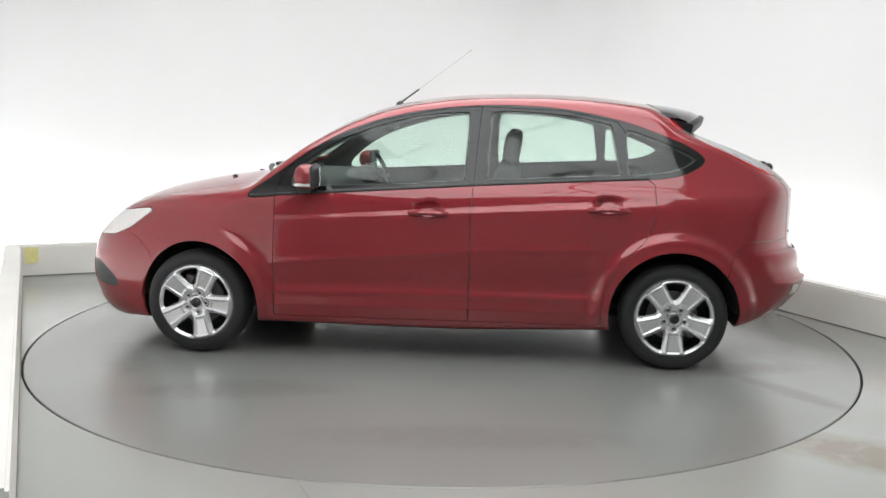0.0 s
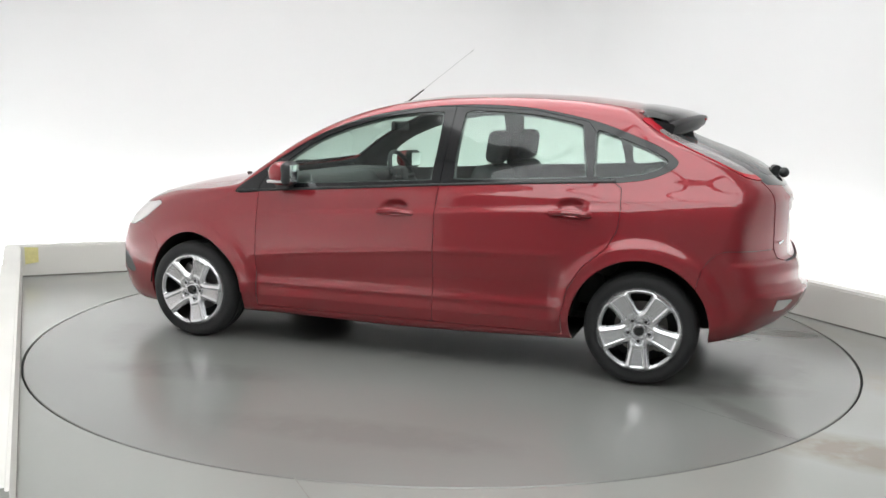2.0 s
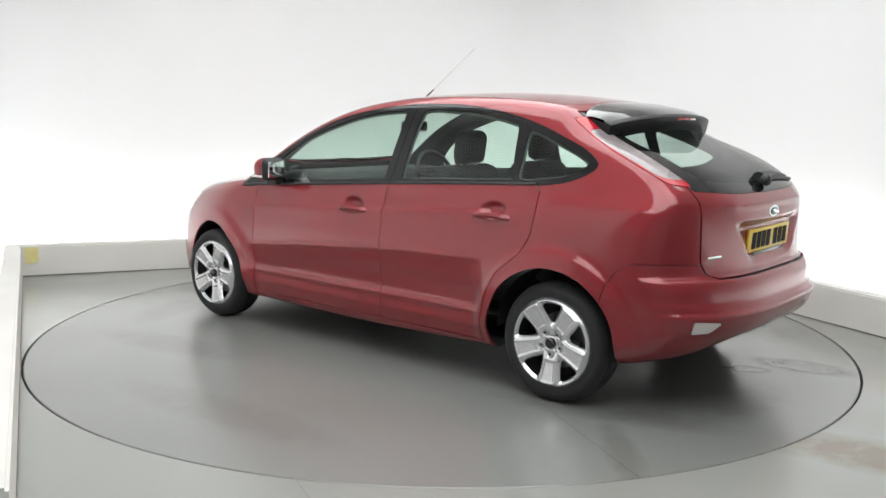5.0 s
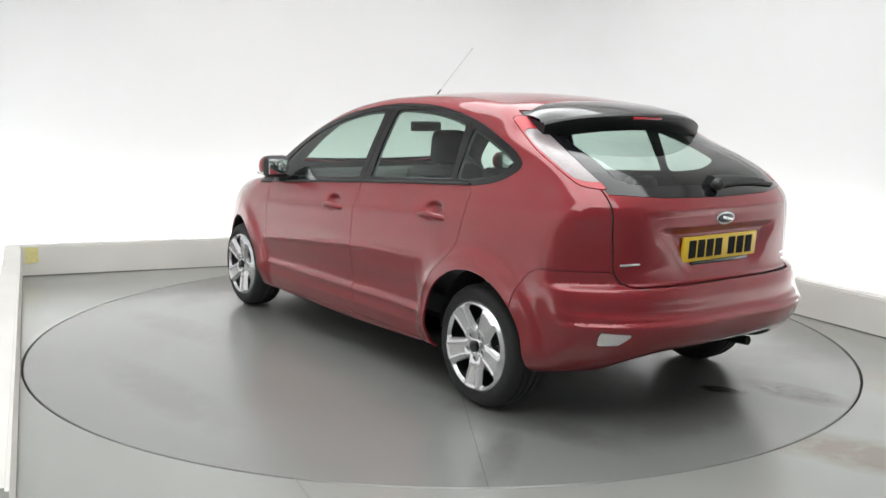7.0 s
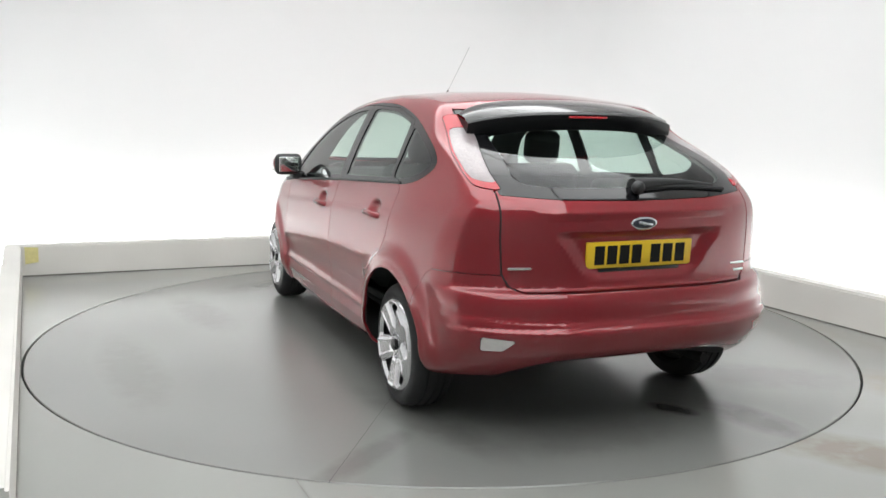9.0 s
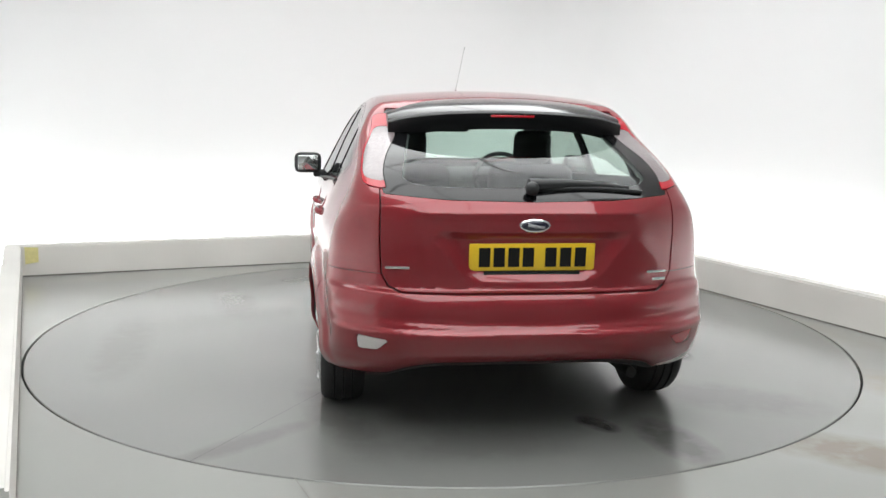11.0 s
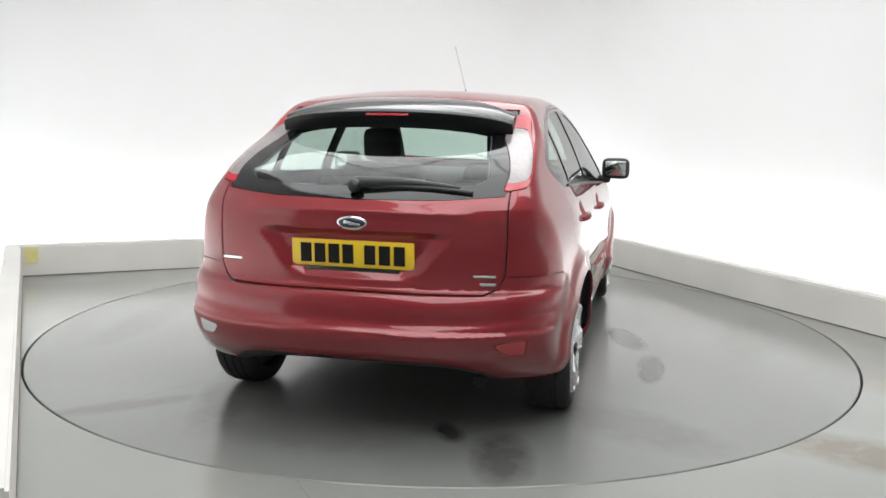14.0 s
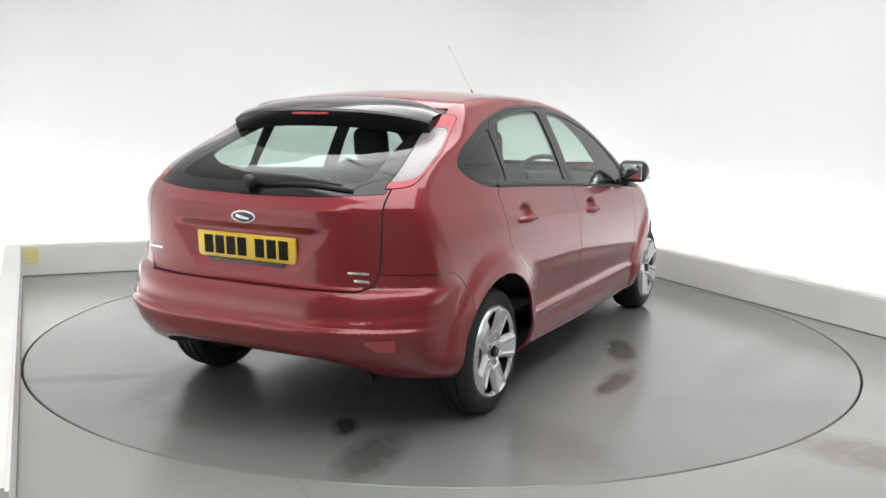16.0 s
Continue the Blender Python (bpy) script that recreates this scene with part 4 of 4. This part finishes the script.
    tube(bm, [(0.182, 0, 1.5065), (0.17, 0, 1.516), (-0.13, 0, 1.741)], 0.0016, 6, 0.0011)
    tube(bm, [(-0.13, 0, 1.741), (-0.145, 0, 1.752)], 0.0028, 6, 0.0022)
    part("aerial_rod", bm, "aerial_glare_grey", aerial, "thin rod with a small tip, paled to match the glare behind it")
    # mirrors
    for s in (1, -1):
        bm = bmesh.new()
        box(bm, 0.662, s * 0.94, 1.017, 0.140, 0.176, 0.132, 0.060, pose(0, 0, 0, 0, 0, s * 8), 4)
        mir = part("door_mirror", bm, "paint", car, "red door mirror with black rear rim")
        bm = bmesh.new()
        box(bm, 0.620, s * 0.940, 1.017, 0.062, 0.180, 0.135, 0.037, pose(0, 0, 0, 0, 0, s * 8), 3)
        part("mirror_rim", bm, "black_trim", mir, "black mirror rim")
        bm = bmesh.new()
        box(bm, 0.590, s * 0.938, 1.018, 0.006, 0.135, 0.095, 0.003, pose(0, 0, 0, 0, 0, s * 8))
        part("mirror_pane", bm, "mirror_glass", mir, "mirror glass")
        bm = bmesh.new()
        box(bm, 0.665, s * 0.99, 0.975, 0.11, 0.06, 0.018, 0.006, pose(0, 0, 0, 0, 0, s * 8))
        part("indicator", bm, "lens", mir, "clear side indicator")
        bm = bmesh.new()
        box(bm, 0.69, s * 0.860, 0.942, 0.09, 0.09, 0.05, 0.015)
        part("mirror_foot", bm, "black_trim", mir, "black mirror foot")
    # exhaust
    bm = bmesh.new()
    tube(bm, [(-1.5, -0.50, 0.23), (-1.84, -0.50, 0.245)], 0.024, 14)
    part("exhaust_pipe", bm, "liner", car, "short black exhaust pipe")


def seat(car, x, y, wide, top, rests, lift=0.115):
    bm = bmesh.new()
    box(bm, x + 0.28, y, 0.46, 0.52, wide, 0.20, 0.06, pose(0, 0, 0, 0, -6, 0), 3)
    st = part("seat", bm, "cloth", car, "dark grey cloth seat")
    bm = bmesh.new()
    box(bm, x - 0.02, y, (0.52 + top) / 2, 0.15, wide, top - 0.48, 0.06, pose(0, 0, 0, 0, -14, 0), 3)
    part("backrest", bm, "cloth", st, "dark grey backrest")
    for ry in rests:
        bm = bmesh.new()
        box(bm, x - 0.10, y + ry, top + lift, 0.10, 0.220, 0.19, 0.045, pose(0, 0, 0, 0, -8, 0), 3)
        part("headrest", bm, "cloth", st, "dark headrest")
        for d in (-0.06, 0.06):
            bm = bmesh.new()
            tube(bm, [(x - 0.085, y + ry + d, top - 0.02), (x - 0.098, y + ry + d, top + 0.08)], 0.007, 8)
            part("headrest_post", bm, "steel", st, "steel post")


def cabin(car):
    seat(car, -0.32, 0.365, 0.50, 1.06, (0,))
    seat(car, -0.32, -0.365, 0.50, 1.06, (0,))
    seat(car, -1.10, 0.0, 1.20, 0.93, (-0.35, 0.35), 0.02)
    bm = bmesh.new()
    box(bm, 0.80, 0, 0.82, 0.46, 1.38, 0.32, 0.09, None, 3)
    dash = part("dashboard", bm, "dash", car, "dark dashboard")
    bm = bmesh.new()
    box(bm, 0.60, -0.37, 0.945, 0.22, 0.36, 0.08, 0.035, None, 3)
    part("dial_hood", bm, "dash", dash, "dark dial hood")
    bm = bmesh.new()
    tilt = Matrix.Translation((0.46, -0.37, 0.93)) @ Matrix.Rotation(radians(-66), 4, "Y")
    ring = [tilt @ Vector((0.18 * math.cos(2 * math.pi * k / 32), 0.18 * math.sin(2 * math.pi * k / 32), 0)) for k in range(33)]
    tube(bm, ring, 0.015, 8)
    for a in (0.0, math.pi, -math.pi / 2):
        tube(bm, [tilt @ Vector((0, 0, -0.01)), tilt @ Vector((0.18 * math.sin(a), 0.18 * math.cos(a), 0))], 0.014, 6)
    lathe(bm, [(0.001, 0.012), (0.055, 0.008), (0.06, -0.03)], 16, "z")
    for v in bm.verts:
        if v.co.length < 0.09:
            v.co = tilt @ v.co
    part("steering_wheel", bm, "dash", car, "dark steering wheel")
    bm = bmesh.new()
    box(bm, 0.34, 0, 1.275, 0.04, 0.23, 0.065, 0.016, None, 3)
    part("inside_mirror", bm, "black_trim", car, "black inside mirror")
    bm = bmesh.new()
    box(bm, -1.48, 0, 0.955, 0.60, 1.12, 0.02, 0.006)
    part("parcel_shelf", bm, "dash", car, "dark parcel shelf")
    bm = bmesh.new()
    box(bm, -0.3, 0, 0.30, 2.6, 1.3, 0.03)
    part("cabin_floor", bm, "liner", car, "black cabin carpet")


def hatchback():
    car = tagged(new("car"), "red metallic five-door hatchback parked on the turntable", "car")
    car_body(car)
    cover = wheel_net()
    for x, s, turn, half in ((1.318, 1, -0.40, 0.888), (-1.318, 1, math.pi, 0.856), (1.318, -1, 0.5, 0.888), (-1.318, -1, 0.9, 0.856)):
        wheel(car, cover, x, s, turn, half)
    car_details(car)
    cabin(car)
    return car


CAR = hatchback()


def motions():
    """The turntable turns at an even speed and carries the car."""
    times = [k * 0.5 for k in range(33)]
    walk(TABLE, [(t, pose(0, 0, 0, 0, 0, THETA0 + RATE * t)) for t in times])
    walk(CAR, [(t, pose(0, 0, 0, 0, 0, THETA0 + RATE * t) @ pose(-0.0012, -0.0844, 0)) for t in times])


motions()
